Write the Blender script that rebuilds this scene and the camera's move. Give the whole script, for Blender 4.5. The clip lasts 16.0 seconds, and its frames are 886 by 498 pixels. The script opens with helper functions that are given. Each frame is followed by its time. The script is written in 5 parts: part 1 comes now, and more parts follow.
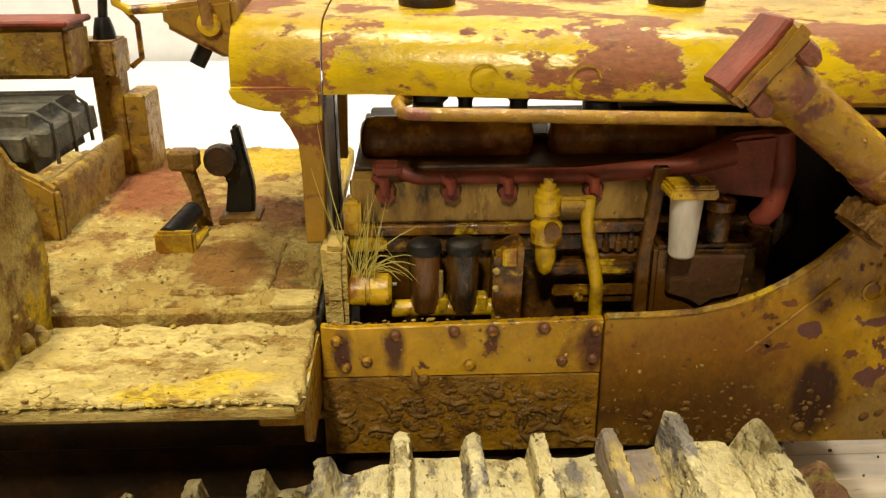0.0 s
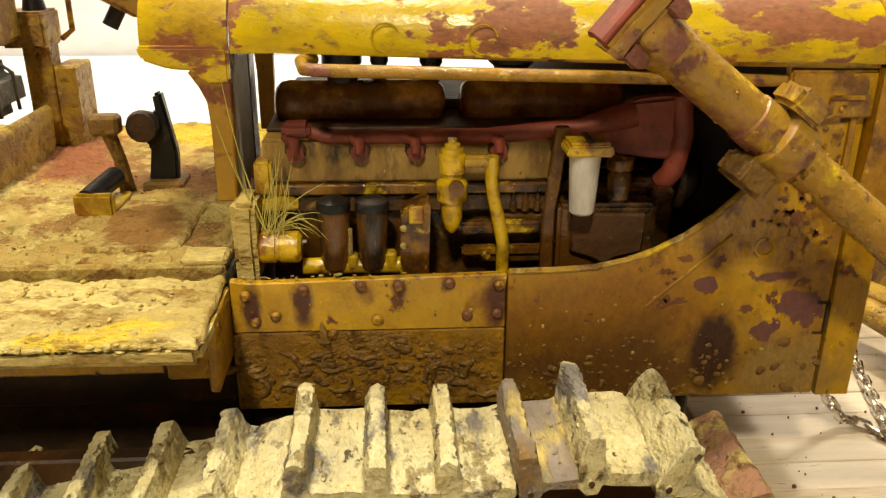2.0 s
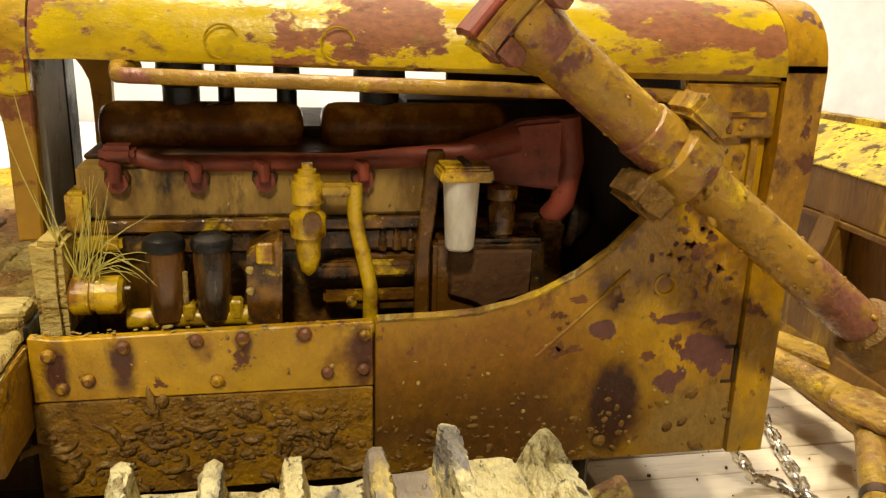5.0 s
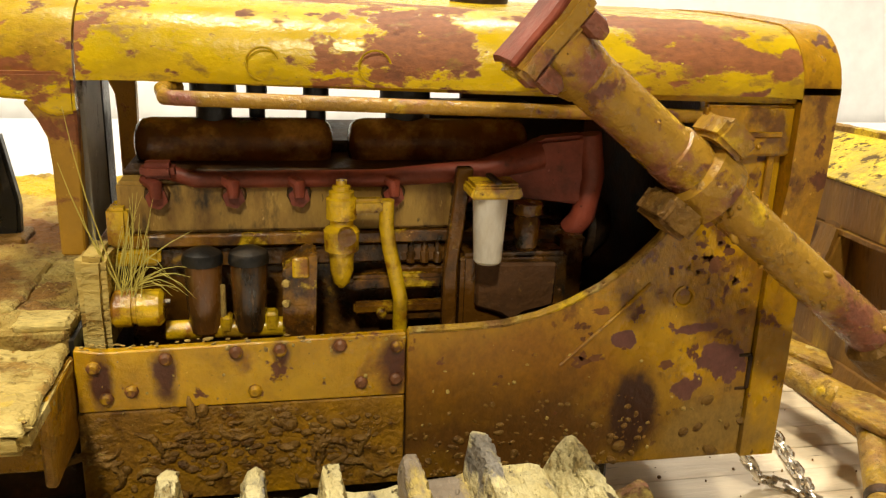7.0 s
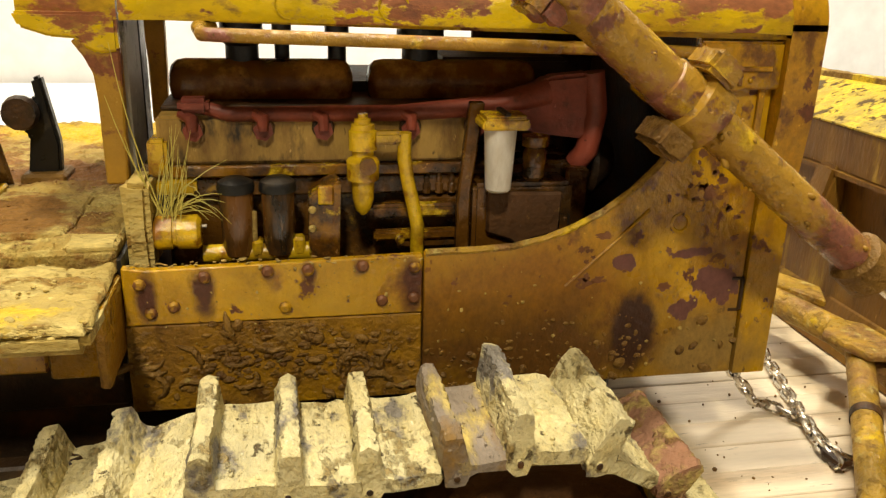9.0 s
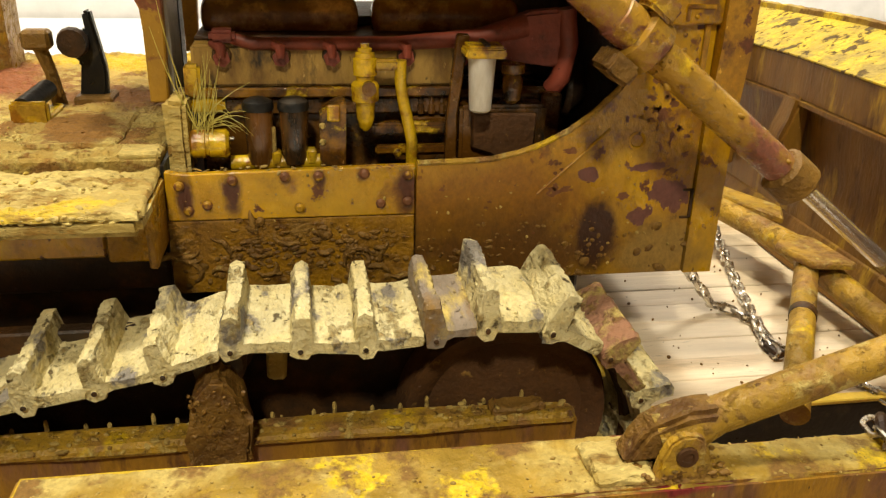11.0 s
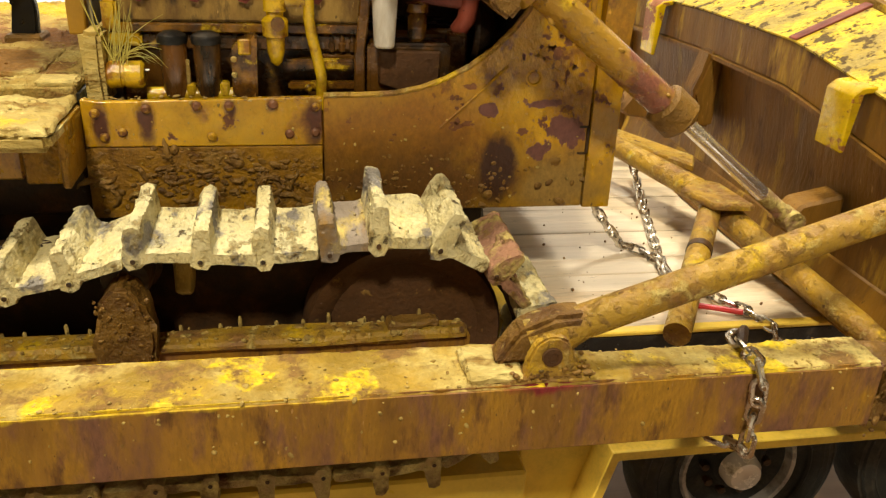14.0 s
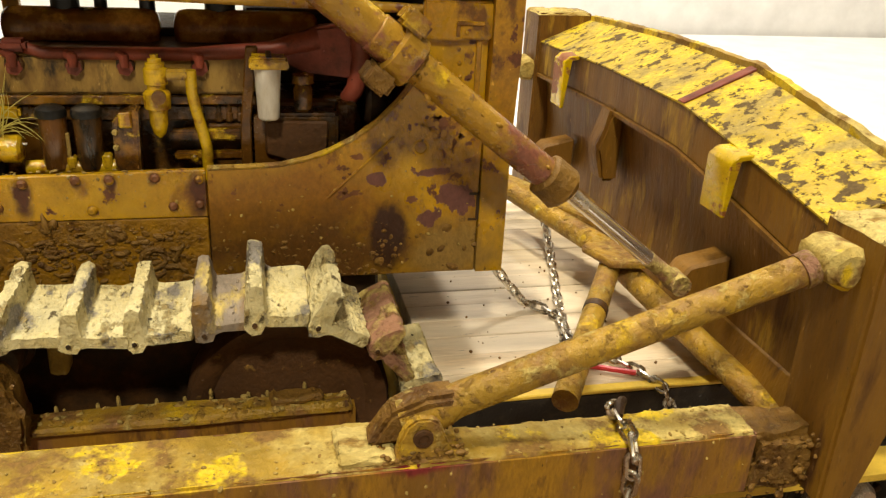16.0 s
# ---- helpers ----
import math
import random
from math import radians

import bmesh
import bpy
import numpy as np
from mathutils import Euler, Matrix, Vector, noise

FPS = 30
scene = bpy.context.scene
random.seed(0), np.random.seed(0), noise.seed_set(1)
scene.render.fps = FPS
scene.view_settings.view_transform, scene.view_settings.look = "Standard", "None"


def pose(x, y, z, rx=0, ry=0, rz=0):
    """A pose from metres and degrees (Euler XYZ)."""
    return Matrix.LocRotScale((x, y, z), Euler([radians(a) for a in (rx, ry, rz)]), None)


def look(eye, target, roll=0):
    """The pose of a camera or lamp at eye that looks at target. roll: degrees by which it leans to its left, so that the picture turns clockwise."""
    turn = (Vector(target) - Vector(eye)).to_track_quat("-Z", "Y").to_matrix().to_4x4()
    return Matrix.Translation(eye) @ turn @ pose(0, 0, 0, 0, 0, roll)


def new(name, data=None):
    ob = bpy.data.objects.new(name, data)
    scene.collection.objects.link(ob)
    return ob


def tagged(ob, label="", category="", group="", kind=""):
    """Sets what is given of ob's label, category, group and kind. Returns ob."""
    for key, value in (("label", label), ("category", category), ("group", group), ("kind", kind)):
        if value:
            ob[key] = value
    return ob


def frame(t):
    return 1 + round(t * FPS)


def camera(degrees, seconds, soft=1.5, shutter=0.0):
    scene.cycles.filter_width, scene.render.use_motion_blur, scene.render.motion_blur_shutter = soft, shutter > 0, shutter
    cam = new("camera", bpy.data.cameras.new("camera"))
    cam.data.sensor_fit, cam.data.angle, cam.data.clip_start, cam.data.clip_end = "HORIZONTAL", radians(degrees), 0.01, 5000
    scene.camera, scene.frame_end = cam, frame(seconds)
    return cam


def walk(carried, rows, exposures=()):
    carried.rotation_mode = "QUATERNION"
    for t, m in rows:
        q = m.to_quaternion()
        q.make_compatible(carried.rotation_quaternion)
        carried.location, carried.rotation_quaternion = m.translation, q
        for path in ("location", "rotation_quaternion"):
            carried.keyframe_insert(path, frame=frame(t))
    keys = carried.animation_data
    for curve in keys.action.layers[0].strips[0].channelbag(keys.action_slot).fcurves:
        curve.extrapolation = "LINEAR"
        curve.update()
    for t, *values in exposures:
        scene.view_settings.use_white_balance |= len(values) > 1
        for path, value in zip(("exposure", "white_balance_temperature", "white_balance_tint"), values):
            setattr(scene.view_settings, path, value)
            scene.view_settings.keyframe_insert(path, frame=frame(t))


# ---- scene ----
cam = camera(56.0, 16.0, soft=1.3)
# eye, a point ahead of it and the roll, in centimetres and degrees
PATH = [
    (0, (-2.245, -8.805, 9.969), (-2.179, -6.948, 9.228), -0.20),
    (0.5, (-2.328, -8.859, 9.974), (-2.229, -7.020, 9.195), 0.00),
    (1, (-2.124, -9.056, 9.840), (-2.023, -7.214, 9.068), 0.20),
    (1.5, (-1.748, -9.251, 9.612), (-1.641, -7.401, 8.859), 0.10),
    (2, (-1.417, -9.290, 9.580), (-1.295, -7.436, 8.840), 0.40),
    (2.5, (-1.129, -9.018, 9.391), (-0.929, -7.160, 8.679), 1.10),
    (3, (-0.904, -9.079, 9.477), (-0.673, -7.219, 8.779), 1.30),
    (3.5, (-0.803, -9.134, 9.382), (-0.536, -7.265, 8.721), 1.60),
    (4, (-0.809, -8.321, 9.053), (-0.505, -6.448, 8.421), 1.60),
    (4.2, (-0.792, -8.021, 8.743), (-0.453, -6.144, 8.140), 1.90),
    (6.5, (-1.193, -8.107, 8.849), (-0.825, -6.224, 8.285), 1.60),
    (7, (-1.347, -8.191, 9.016), (-0.958, -6.318, 8.432), 2.00),
    (7.5, (-1.321, -8.425, 8.869), (-0.958, -6.539, 8.312), 1.60),
    (8, (-1.425, -8.676, 9.008), (-1.059, -6.801, 8.414), 1.70),
    (8.5, (-1.426, -8.911, 8.990), (-1.079, -7.034, 8.392), 1.60),
    (9, (-1.553, -9.030, 8.815), (-1.190, -7.178, 8.154), 1.60),
    (9.2, (-1.367, -9.074, 8.620), (-1.041, -7.214, 7.960), 1.20),
    (11.3, (-1.452, -11.257, 9.116), (-1.150, -9.452, 8.310), 1.60),
    (11.5, (-1.400, -11.413, 9.133), (-1.107, -9.608, 8.322), 1.30),
    (12, (-1.566, -11.728, 8.883), (-1.292, -9.949, 8.009), 0.70),
    (12.5, (-1.660, -12.163, 8.804), (-1.363, -10.406, 7.897), 0.90),
    (13, (-1.571, -12.311, 8.474), (-1.278, -10.548, 7.577), 1.30),
    (13.5, (-1.055, -12.429, 8.549), (-0.757, -10.642, 7.701), 1.80),
    (14, (-0.418, -12.128, 8.609), (-0.078, -10.338, 7.784), 2.60),
    (14.5, (-0.344, -12.010, 8.710), (0.010, -10.221, 7.891), 2.70),
    (15, (0.217, -12.078, 8.814), (0.619, -10.307, 7.976), 2.90),
    (15.5, (0.452, -12.084, 8.999), (0.876, -10.304, 8.192), 2.90),
    (16, (0.660, -12.061, 9.312), (1.097, -10.268, 8.540), 3.00),
]
S = 0.01
walk(cam, [(t, look([v * S for v in e], [v * S for v in a], r)) for t, e, a, r in PATH],
     [(0.0, -0.55), (1.0, -0.53), (2.0, -0.41), (4.0, -0.35), (9.0, -0.40), (11.5, -0.42), (12.5, -0.27), (14.0, -0.25), (15.3, -0.26), (16.0, -0.48)])

# ---- light: one warm ceiling lamp, plus an added front fill and an added wall light ----
world = bpy.data.worlds.new("room_air")
scene.world = world
world.use_nodes = True
world.node_tree.nodes["Background"].inputs[0].default_value = (1.0, 0.9, 0.75, 1)
world.node_tree.nodes["Background"].inputs[1].default_value = 0.012
LAMP_POWER, LAMP_COLOUR = 23.5, (1.0, 0.87, 0.635)


def lamp(name, m, power, size, colour):
    data = bpy.data.lights.new(name, "AREA")
    data.energy, data.shape, data.size, data.color = power, "DISK", size, colour
    ob = new(name, data)
    ob.matrix_world = m
    return ob


lamp("key_and_fill_lamp", look((-0.28, 0.02, 1.50), (0.02, 0.02, 0.05)), LAMP_POWER, 0.18, LAMP_COLOUR)
# added fill from the front, to brighten the near faces
lamp("key_and_fill_lamp", look((-0.22, -1.04, 1.23), (0.02, 0.03, 0.05)), LAMP_POWER * 0.85, 0.14, LAMP_COLOUR)
# added light with no source of its own, to whiten the back wall
lamp("key_and_fill_lamp", look((0.30, 0.50, 1.50), (0.30, 0.90, 0.10)), LAMP_POWER * 0.75, 0.3, (1.0, 0.94, 0.84))

# ---- materials ----
def material(name, base, layers=(), rough=0.6, metal=0.0, bump=0.25, grain=1500.0, spec=0.4, stretch=(1, 1, 1), glass=False, stains_and_shade=()):
    """A procedural surface. layers: (colour, noise scale, threshold, softness, roughness, own bump) laid one over another.
    stains_and_shade: (colour, middle and half size in cm as x, y, z or None for any, softness, raggedness, noise scale, roughness)."""
    m = bpy.data.materials.new(name)
    m.use_nodes = True
    nt = m.node_tree
    n, ln = nt.nodes, nt.links
    bsdf = n["Principled BSDF"]
    tc = n.new("ShaderNodeTexCoord")
    mp = n.new("ShaderNodeMapping")
    mp.inputs["Scale"].default_value = stretch
    ln.new(tc.outputs["Object"], mp.inputs["Vector"])
    info = n.new("ShaderNodeObjectInfo")
    shift = n.new("ShaderNodeMath")
    shift.operation = "MULTIPLY"
    shift.inputs[1].default_value = 7.0
    ln.new(info.outputs["Random"], shift.inputs[0])

    def noisy(scale, detail=6.0, roughness=0.62):
        t = n.new("ShaderNodeTexNoise")
        t.noise_dimensions = "4D"
        t.inputs["Scale"].default_value = scale
        t.inputs["Detail"].default_value = detail
        t.inputs["Roughness"].default_value = roughness
        ln.new(mp.outputs[0], t.inputs["Vector"])
        ln.new(shift.outputs[0], t.inputs["W"])
        return t.outputs["Fac"]

    def mixed(fac, a, b, kind="RGBA"):
        x = n.new("ShaderNodeMix")
        x.data_type = kind
        slots = {"RGBA": (6, 7, 2), "FLOAT": (2, 3, 0)}[kind]
        ln.new(fac, x.inputs[0])
        for slot, v in zip(slots, (a, b)):
            if isinstance(v, bpy.types.NodeSocket):
                ln.new(v, x.inputs[slot])
            else:
                x.inputs[slot].default_value = (*v, 1) if kind == "RGBA" else v
        return x.outputs[slots[2]]

    def ramp(src, at, soft):
        r = n.new("ShaderNodeMapRange")
        r.inputs["From Min"].default_value = at - soft
        r.inputs["From Max"].default_value = at + soft
        ln.new(src, r.inputs["Value"])
        return r.outputs["Result"]

    dark = tuple(c * (0.6 if bump >= 0.12 else 0.93) for c in base)
    lite = tuple(min(1.0, c * 1.18) for c in base)
    colour = mixed(ramp(noisy(grain * 0.09, 5), 0.5, 0.22), dark, lite)
    fine = noisy(grain, 4)
    rough_out = mixed(ramp(noisy(grain * 0.2), 0.5, 0.2), max(0.05, rough - 0.12), min(1, rough + 0.12), "FLOAT")
    coarse = noisy(grain * 0.28, 3)
    swell = n.new("ShaderNodeMath")
    swell.operation = "MULTIPLY_ADD"
    ln.new(coarse, swell.inputs[0])
    swell.inputs[1].default_value = 1.6
    ln.new(fine, swell.inputs[2])
    height = swell.outputs[0]
    for c, scale, at, soft, r, lift in layers:
        fac = ramp(noisy(scale), at, soft)
        tone = mixed(ramp(fine, 0.5, 0.18), tuple(v * 0.7 for v in c), tuple(min(1, v * 1.2) for v in c))
        colour = mixed(fac, colour, tone)
        rough_out = mixed(fac, rough_out, r, "FLOAT")
        if lift:
            add = n.new("ShaderNodeMath")
            add.operation = "MULTIPLY_ADD"
            ln.new(fac, add.inputs[0])
            add.inputs[1].default_value = lift
            ln.new(height, add.inputs[2])
            height = add.outputs[0]
    if bump >= 0.12:
        colour = mixed(ramp(noisy(grain * 1.3, 3), 0.69, 0.03), colour, tuple(c * 0.3 for c in base))
        colour = mixed(ramp(noisy(grain * 0.7, 3), 0.70, 0.03), colour, tuple(min(0.8, c * 1.3 + 0.05) for c in base))
    for c, middle, half, soft, ragged, scale, r in stains_and_shade:
        far = n.new("ShaderNodeVectorMath")
        far.operation = "MULTIPLY_ADD"
        far.inputs[1].default_value = [0 if v is None else 100 / h for v, h in zip(middle, half)]
        far.inputs[2].default_value = [0 if v is None else -v / h for v, h in zip(middle, half)]
        ln.new(tc.outputs["Object"], far.inputs[0])
        away = n.new("ShaderNodeVectorMath")
        away.operation = "LENGTH"
        ln.new(far.outputs[0], away.inputs[0])
        torn = n.new("ShaderNodeMath")
        torn.operation = "MULTIPLY_ADD"
        ln.new(noisy(scale), torn.inputs[0])
        torn.inputs[1].default_value = ragged
        ln.new(away.outputs["Value"], torn.inputs[2])
        fac = ramp(torn.outputs[0], 1 + ragged * 0.5, -soft)
        tone = mixed(ramp(fine, 0.5, 0.18), tuple(v * 0.75 for v in c), tuple(min(1, v * 1.15) for v in c))
        colour = mixed(fac, colour, tone)
        rough_out = mixed(fac, rough_out, r, "FLOAT")
    ln.new(colour, bsdf.inputs["Base Color"])
    ln.new(rough_out, bsdf.inputs["Roughness"])
    bsdf.inputs["Metallic"].default_value = metal
    bsdf.inputs["Specular IOR Level"].default_value = spec
    if glass:
        bsdf.inputs["Transmission Weight"].default_value = 0.15
    if bump:
        b = n.new("ShaderNodeBump")
        b.inputs["Strength"].default_value = bump
        b.inputs["Distance"].default_value = 0.0005
        ln.new(height, b.inputs["Height"])
        ln.new(b.outputs[0], bsdf.inputs["Normal"])
    return m


YEL, OCHRE, RUST, MUD, PALE, BROWN, SOOT = (0.72, 0.49, 0.012), (0.38, 0.225, 0.018), (0.22, 0.075, 0.028), (0.27, 0.155, 0.034), (0.56, 0.44, 0.14), (0.10, 0.042, 0.009), (0.02, 0.014, 0.008)
M_HOOD = material("hood_paint", (0.70, 0.49, 0.004), [((0.40, 0.23, 0.012), 45, 0.56, 0.08, 0.35, 0), ((0.29, 0.10, 0.032), 115, 0.552, 0.012, 0.6, -0.8), ((0.20, 0.07, 0.03), 300, 0.625, 0.02, 0.7, -0.6), ((0.30, 0.17, 0.02), 520, 0.62, 0.05, 0.5, 0)], rough=0.26, bump=0.14, spec=0.45, stretch=(0.65, 1, 1.2))
M_SIDE = material("side_paint", (0.60, 0.345, 0.004), [((0.42, 0.21, 0.005), 55, 0.52, 0.12, 0.35, 0), ((0.26, 0.115, 0.008), 95, 0.58, 0.05, 0.3, 0), ((0.17, 0.07, 0.01), 210, 0.60, 0.04, 0.3, 0), ((0.15, 0.05, 0.022), 330, 0.635, 0.012, 0.6, -0.6), ((0.09, 0.036, 0.010), 450, 0.66, 0.02, 0.6, -0.4), (MUD, 800, 0.72, 0.03, 0.9, 1.5)], rough=0.17, bump=0.28, spec=0.55, stretch=(1, 1, 0.75), stains_and_shade=[
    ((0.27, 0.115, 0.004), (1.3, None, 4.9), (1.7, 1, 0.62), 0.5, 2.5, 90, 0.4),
    # darker towards the bottom of the panel
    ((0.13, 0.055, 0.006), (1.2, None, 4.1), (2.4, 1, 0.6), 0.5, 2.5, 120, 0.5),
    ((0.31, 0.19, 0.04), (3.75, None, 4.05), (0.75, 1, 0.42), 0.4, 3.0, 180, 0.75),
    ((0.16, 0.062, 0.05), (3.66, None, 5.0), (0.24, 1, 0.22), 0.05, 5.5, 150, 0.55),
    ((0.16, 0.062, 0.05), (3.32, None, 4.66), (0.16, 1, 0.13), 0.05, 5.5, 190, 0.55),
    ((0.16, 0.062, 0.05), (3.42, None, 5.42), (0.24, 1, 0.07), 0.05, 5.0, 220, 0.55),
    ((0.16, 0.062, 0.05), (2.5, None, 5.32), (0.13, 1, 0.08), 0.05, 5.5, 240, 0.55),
    # near-black upright patch low on the panel
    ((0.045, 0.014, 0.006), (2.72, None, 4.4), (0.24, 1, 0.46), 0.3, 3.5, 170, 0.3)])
M_STRIP = material("riveted_strip_paint", (0.60, 0.345, 0.004), [((0.42, 0.21, 0.005), 60, 0.52, 0.12, 0.35, 0), ((0.24, 0.10, 0.008), 110, 0.60, 0.05, 0.35, 0), ((0.15, 0.05, 0.022), 300, 0.63, 0.012, 0.6, -0.6), (MUD, 800, 0.72, 0.03, 0.9, 1.5)], rough=0.17, bump=0.3, spec=0.55, stains_and_shade=[((0.085, 0.022, 0.008), (x, None, z), (w, 1, h), 0.35, 2.6, 240, 0.35) for x, z, w, h in ((-3.15, 5.12, 0.11, 0.3), (-2.5, 5.16, 0.13, 0.3), (-1.33, 5.3, 0.09, 0.16), (-0.14, 5.2, 0.15, 0.34), (-0.75, 5.42, 0.08, 0.1), (-1.8, 5.38, 0.07, 0.1))])
M_LOWER = material("muddy_side", (0.46, 0.24, 0.008), [((0.24, 0.12, 0.014), 70, 0.52, 0.08, 0.5, 0.5), (MUD, 150, 0.60, 0.06, 0.7, 1.2), (BROWN, 200, 0.60, 0.05, 0.3, 0.5), (PALE, 800, 0.72, 0.03, 0.9, 1.5)], rough=0.24, bump=0.7)
M_POST = material("post_paint", (0.40, 0.22, 0.018), [(RUST, 200, 0.58, 0.02, 0.7, -0.5), (MUD, 500, 0.62, 0.06, 0.8, 0.8)], rough=0.45, bump=0.3)
M_CYL = material("cylinder_paint", (0.44, 0.25, 0.03), [(YEL, 190, 0.60, 0.04, 0.4, 0), ((0.27, 0.10, 0.065), 110, 0.53, 0.04, 0.25, 0), ((0.16, 0.055, 0.03), 320, 0.60, 0.03, 0.35, 0), (MUD, 600, 0.64, 0.05, 0.7, 0.8)], rough=0.18, bump=0.45, spec=0.6)
M_ARM = material("arm_paint", (0.46, 0.28, 0.03), [(YEL, 190, 0.62, 0.04, 0.4, 0), ((0.27, 0.14, 0.04), 140, 0.55, 0.06, 0.5, 0), (PALE, 400, 0.62, 0.05, 0.8, 0.6), (MUD, 600, 0.60, 0.05, 0.8, 0.8), ((0.12, 0.055, 0.015), 420, 0.66, 0.025, 0.7, -0.5)], rough=0.34, bump=0.75)
M_BEAM = material("beam_paint", (0.30, 0.15, 0.022), [((0.38, 0.20, 0.014), 90, 0.52, 0.10, 0.55, 0), ((0.15, 0.068, 0.014), 240, 0.58, 0.05, 0.6, 0), ((0.20, 0.092, 0.05), 110, 0.56, 0.06, 0.6, 0), (MUD, 700, 0.68, 0.04, 0.9, 1.2)], rough=0.42, bump=0.4, stretch=(1.6, 1, 0.5), stains_and_shade=[((0.24, 0.025, 0.03), (2.45, None, 3.06), (0.42, 1, 0.11), 0.3, 3.0, 240, 0.5), ((0.62, 0.43, 0.02), (-2.6, None, 3.08), (2.4, 1, 0.07), 0.3, 3.0, 200, 0.5)])
M_BEAMTOP = material("beam_top_paint", (0.42, 0.27, 0.03), [(PALE, 70, 0.51, 0.07, 0.85, 0.6), ((0.72, 0.52, 0.015), 75, 0.545, 0.015, 0.5, 0), ((0.24, 0.135, 0.035), 220, 0.55, 0.05, 0.9, 0.8)], rough=0.6, bump=0.5)
M_FLOOR = material("muddy_floor", (0.50, 0.35, 0.09), [(PALE, 260, 0.52, 0.05, 0.9, 0.7), ((0.30, 0.16, 0.04), 170, 0.56, 0.03, 0.85, 0.4), (YEL, 140, 0.66, 0.02, 0.5, 0)], rough=0.8, bump=0.9, stains_and_shade=[
    ((0.70, 0.47, 0.012), (-5.0, 6.6, None), (2.2, 0.9, 1), 0.2, 3.5999999999999996, 120, 0.5),
    ((0.30, 0.10, 0.03), (-6.9, 5.2, None), (1.0, 1.6, 1), 0.4, 3.5999999999999996, 120, 0.7),
    # this brown patch paints in the shadow lying on the floor
    ((0.27, 0.12, 0.03), (-4.6, 3.6, None), (1.2, 0.9, 1), 0.3, 3.5999999999999996, 120, 0.7),
    ((0.30, 0.15, 0.03), (-4.7, 1.4, None), (0.55, 0.95, 1), 0.15, 2.7, 160, 0.85)])
M_FENDER = material("caked_fender", (0.60, 0.45, 0.13), [((0.66, 0.53, 0.19), 200, 0.48, 0.06, 0.9, 0.8), ((0.70, 0.50, 0.03), 110, 0.61, 0.03, 0.6, 0), ((0.36, 0.22, 0.05), 260, 0.58, 0.04, 0.9, 0.6), ((0.20, 0.11, 0.03), 420, 0.66, 0.03, 0.9, -0.5)], rough=0.75, bump=1.0, stretch=(0.45, 1, 1))
M_SHOE = material("caked_track_shoe", (0.80, 0.72, 0.41), [((0.70, 0.60, 0.29), 300, 0.5, 0.1, 0.9, 0.9), ((0.24, 0.22, 0.19), 150, 0.575, 0.03, 0.5, -0.8), ((0.42, 0.32, 0.13), 420, 0.62, 0.04, 0.9, 0.8), ((0.16, 0.12, 0.06), 650, 0.64, 0.025, 0.9, -0.9)], rough=0.7, bump=1.0, stretch=(1, 0.55, 1))
M_SHOEGREY = material("worn_track_shoe", (0.30, 0.25, 0.20), [(PALE, 300, 0.56, 0.06, 0.9, 0.8), (MUD, 200, 0.6, 0.08, 0.8, 0.5)], rough=0.6, bump=0.7, stretch=(1, 0.35, 1))
M_RUSTSTAIN = material("rust_stain", (0.19, 0.075, 0.03), [((0.11, 0.04, 0.015), 160, 0.55, 0.08, 0.5, 0), ((0.45, 0.25, 0.008), 300, 0.56, 0.03, 0.5, 0)], rough=0.5, bump=0.3)
# darker copy of the caked shoe, with the lower run's shade painted in
M_SHOESHADE = material("shaded_caked_shoe", (0.44, 0.31, 0.11), [(PALE, 300, 0.50, 0.06, 0.9, 0.8), (BROWN, 200, 0.56, 0.08, 0.9, 0)], rough=0.85, bump=0.9)
M_SHOERUST = material("rusty_track_shoe", (0.38, 0.20, 0.12), [(PALE, 260, 0.52, 0.06, 0.9, 0.8), (MUD, 400, 0.58, 0.05, 0.9, 0.8)], rough=0.8, bump=0.9)
M_MUD = material("dried_mud", (0.25, 0.135, 0.024), [(BROWN, 250, 0.58, 0.1, 0.5, -0.5), ((0.48, 0.35, 0.10), 500, 0.66, 0.05, 0.7, 0.5)], rough=0.5, bump=0.9)
M_PALEMUD = material("pale_dried_mud", (0.52, 0.38, 0.11), [(MUD, 300, 0.58, 0.1, 0.9, -0.5)], rough=0.9, bump=0.9)
# dark steel, also used on fillers that stand for shade
M_DARK = material("oily_dark_steel_and_shade", (0.035, 0.02, 0.01), [(BROWN, 150, 0.55, 0.1, 0.5, 0.3)], rough=0.5, bump=0.4)
# black rubber, and the shade painted onto the upper trailer frame
M_BLACK = material("black_rubber_and_shade", (0.012, 0.012, 0.012), [((0.06, 0.045, 0.03), 300, 0.62, 0.08, 0.7, 0)], rough=0.35, bump=0.2)
M_IDLER = material("brown_idler", (0.075, 0.033, 0.011), [(BROWN, 100, 0.5, 0.15, 0.7, 0), (MUD, 500, 0.66, 0.05, 0.9, 0.5)], rough=0.65, bump=0.4)
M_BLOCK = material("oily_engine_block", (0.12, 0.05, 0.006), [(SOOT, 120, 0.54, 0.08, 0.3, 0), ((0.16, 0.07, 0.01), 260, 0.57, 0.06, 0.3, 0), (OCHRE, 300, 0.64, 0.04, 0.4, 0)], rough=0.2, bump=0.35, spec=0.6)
M_HEAD = material("stained_engine_head", (0.40, 0.25, 0.055), [(BROWN, 200, 0.57, 0.1, 0.5, 0), (SOOT, 330, 0.62, 0.06, 0.5, 0)], rough=0.5, bump=0.3, stretch=(1, 1, 0.4))
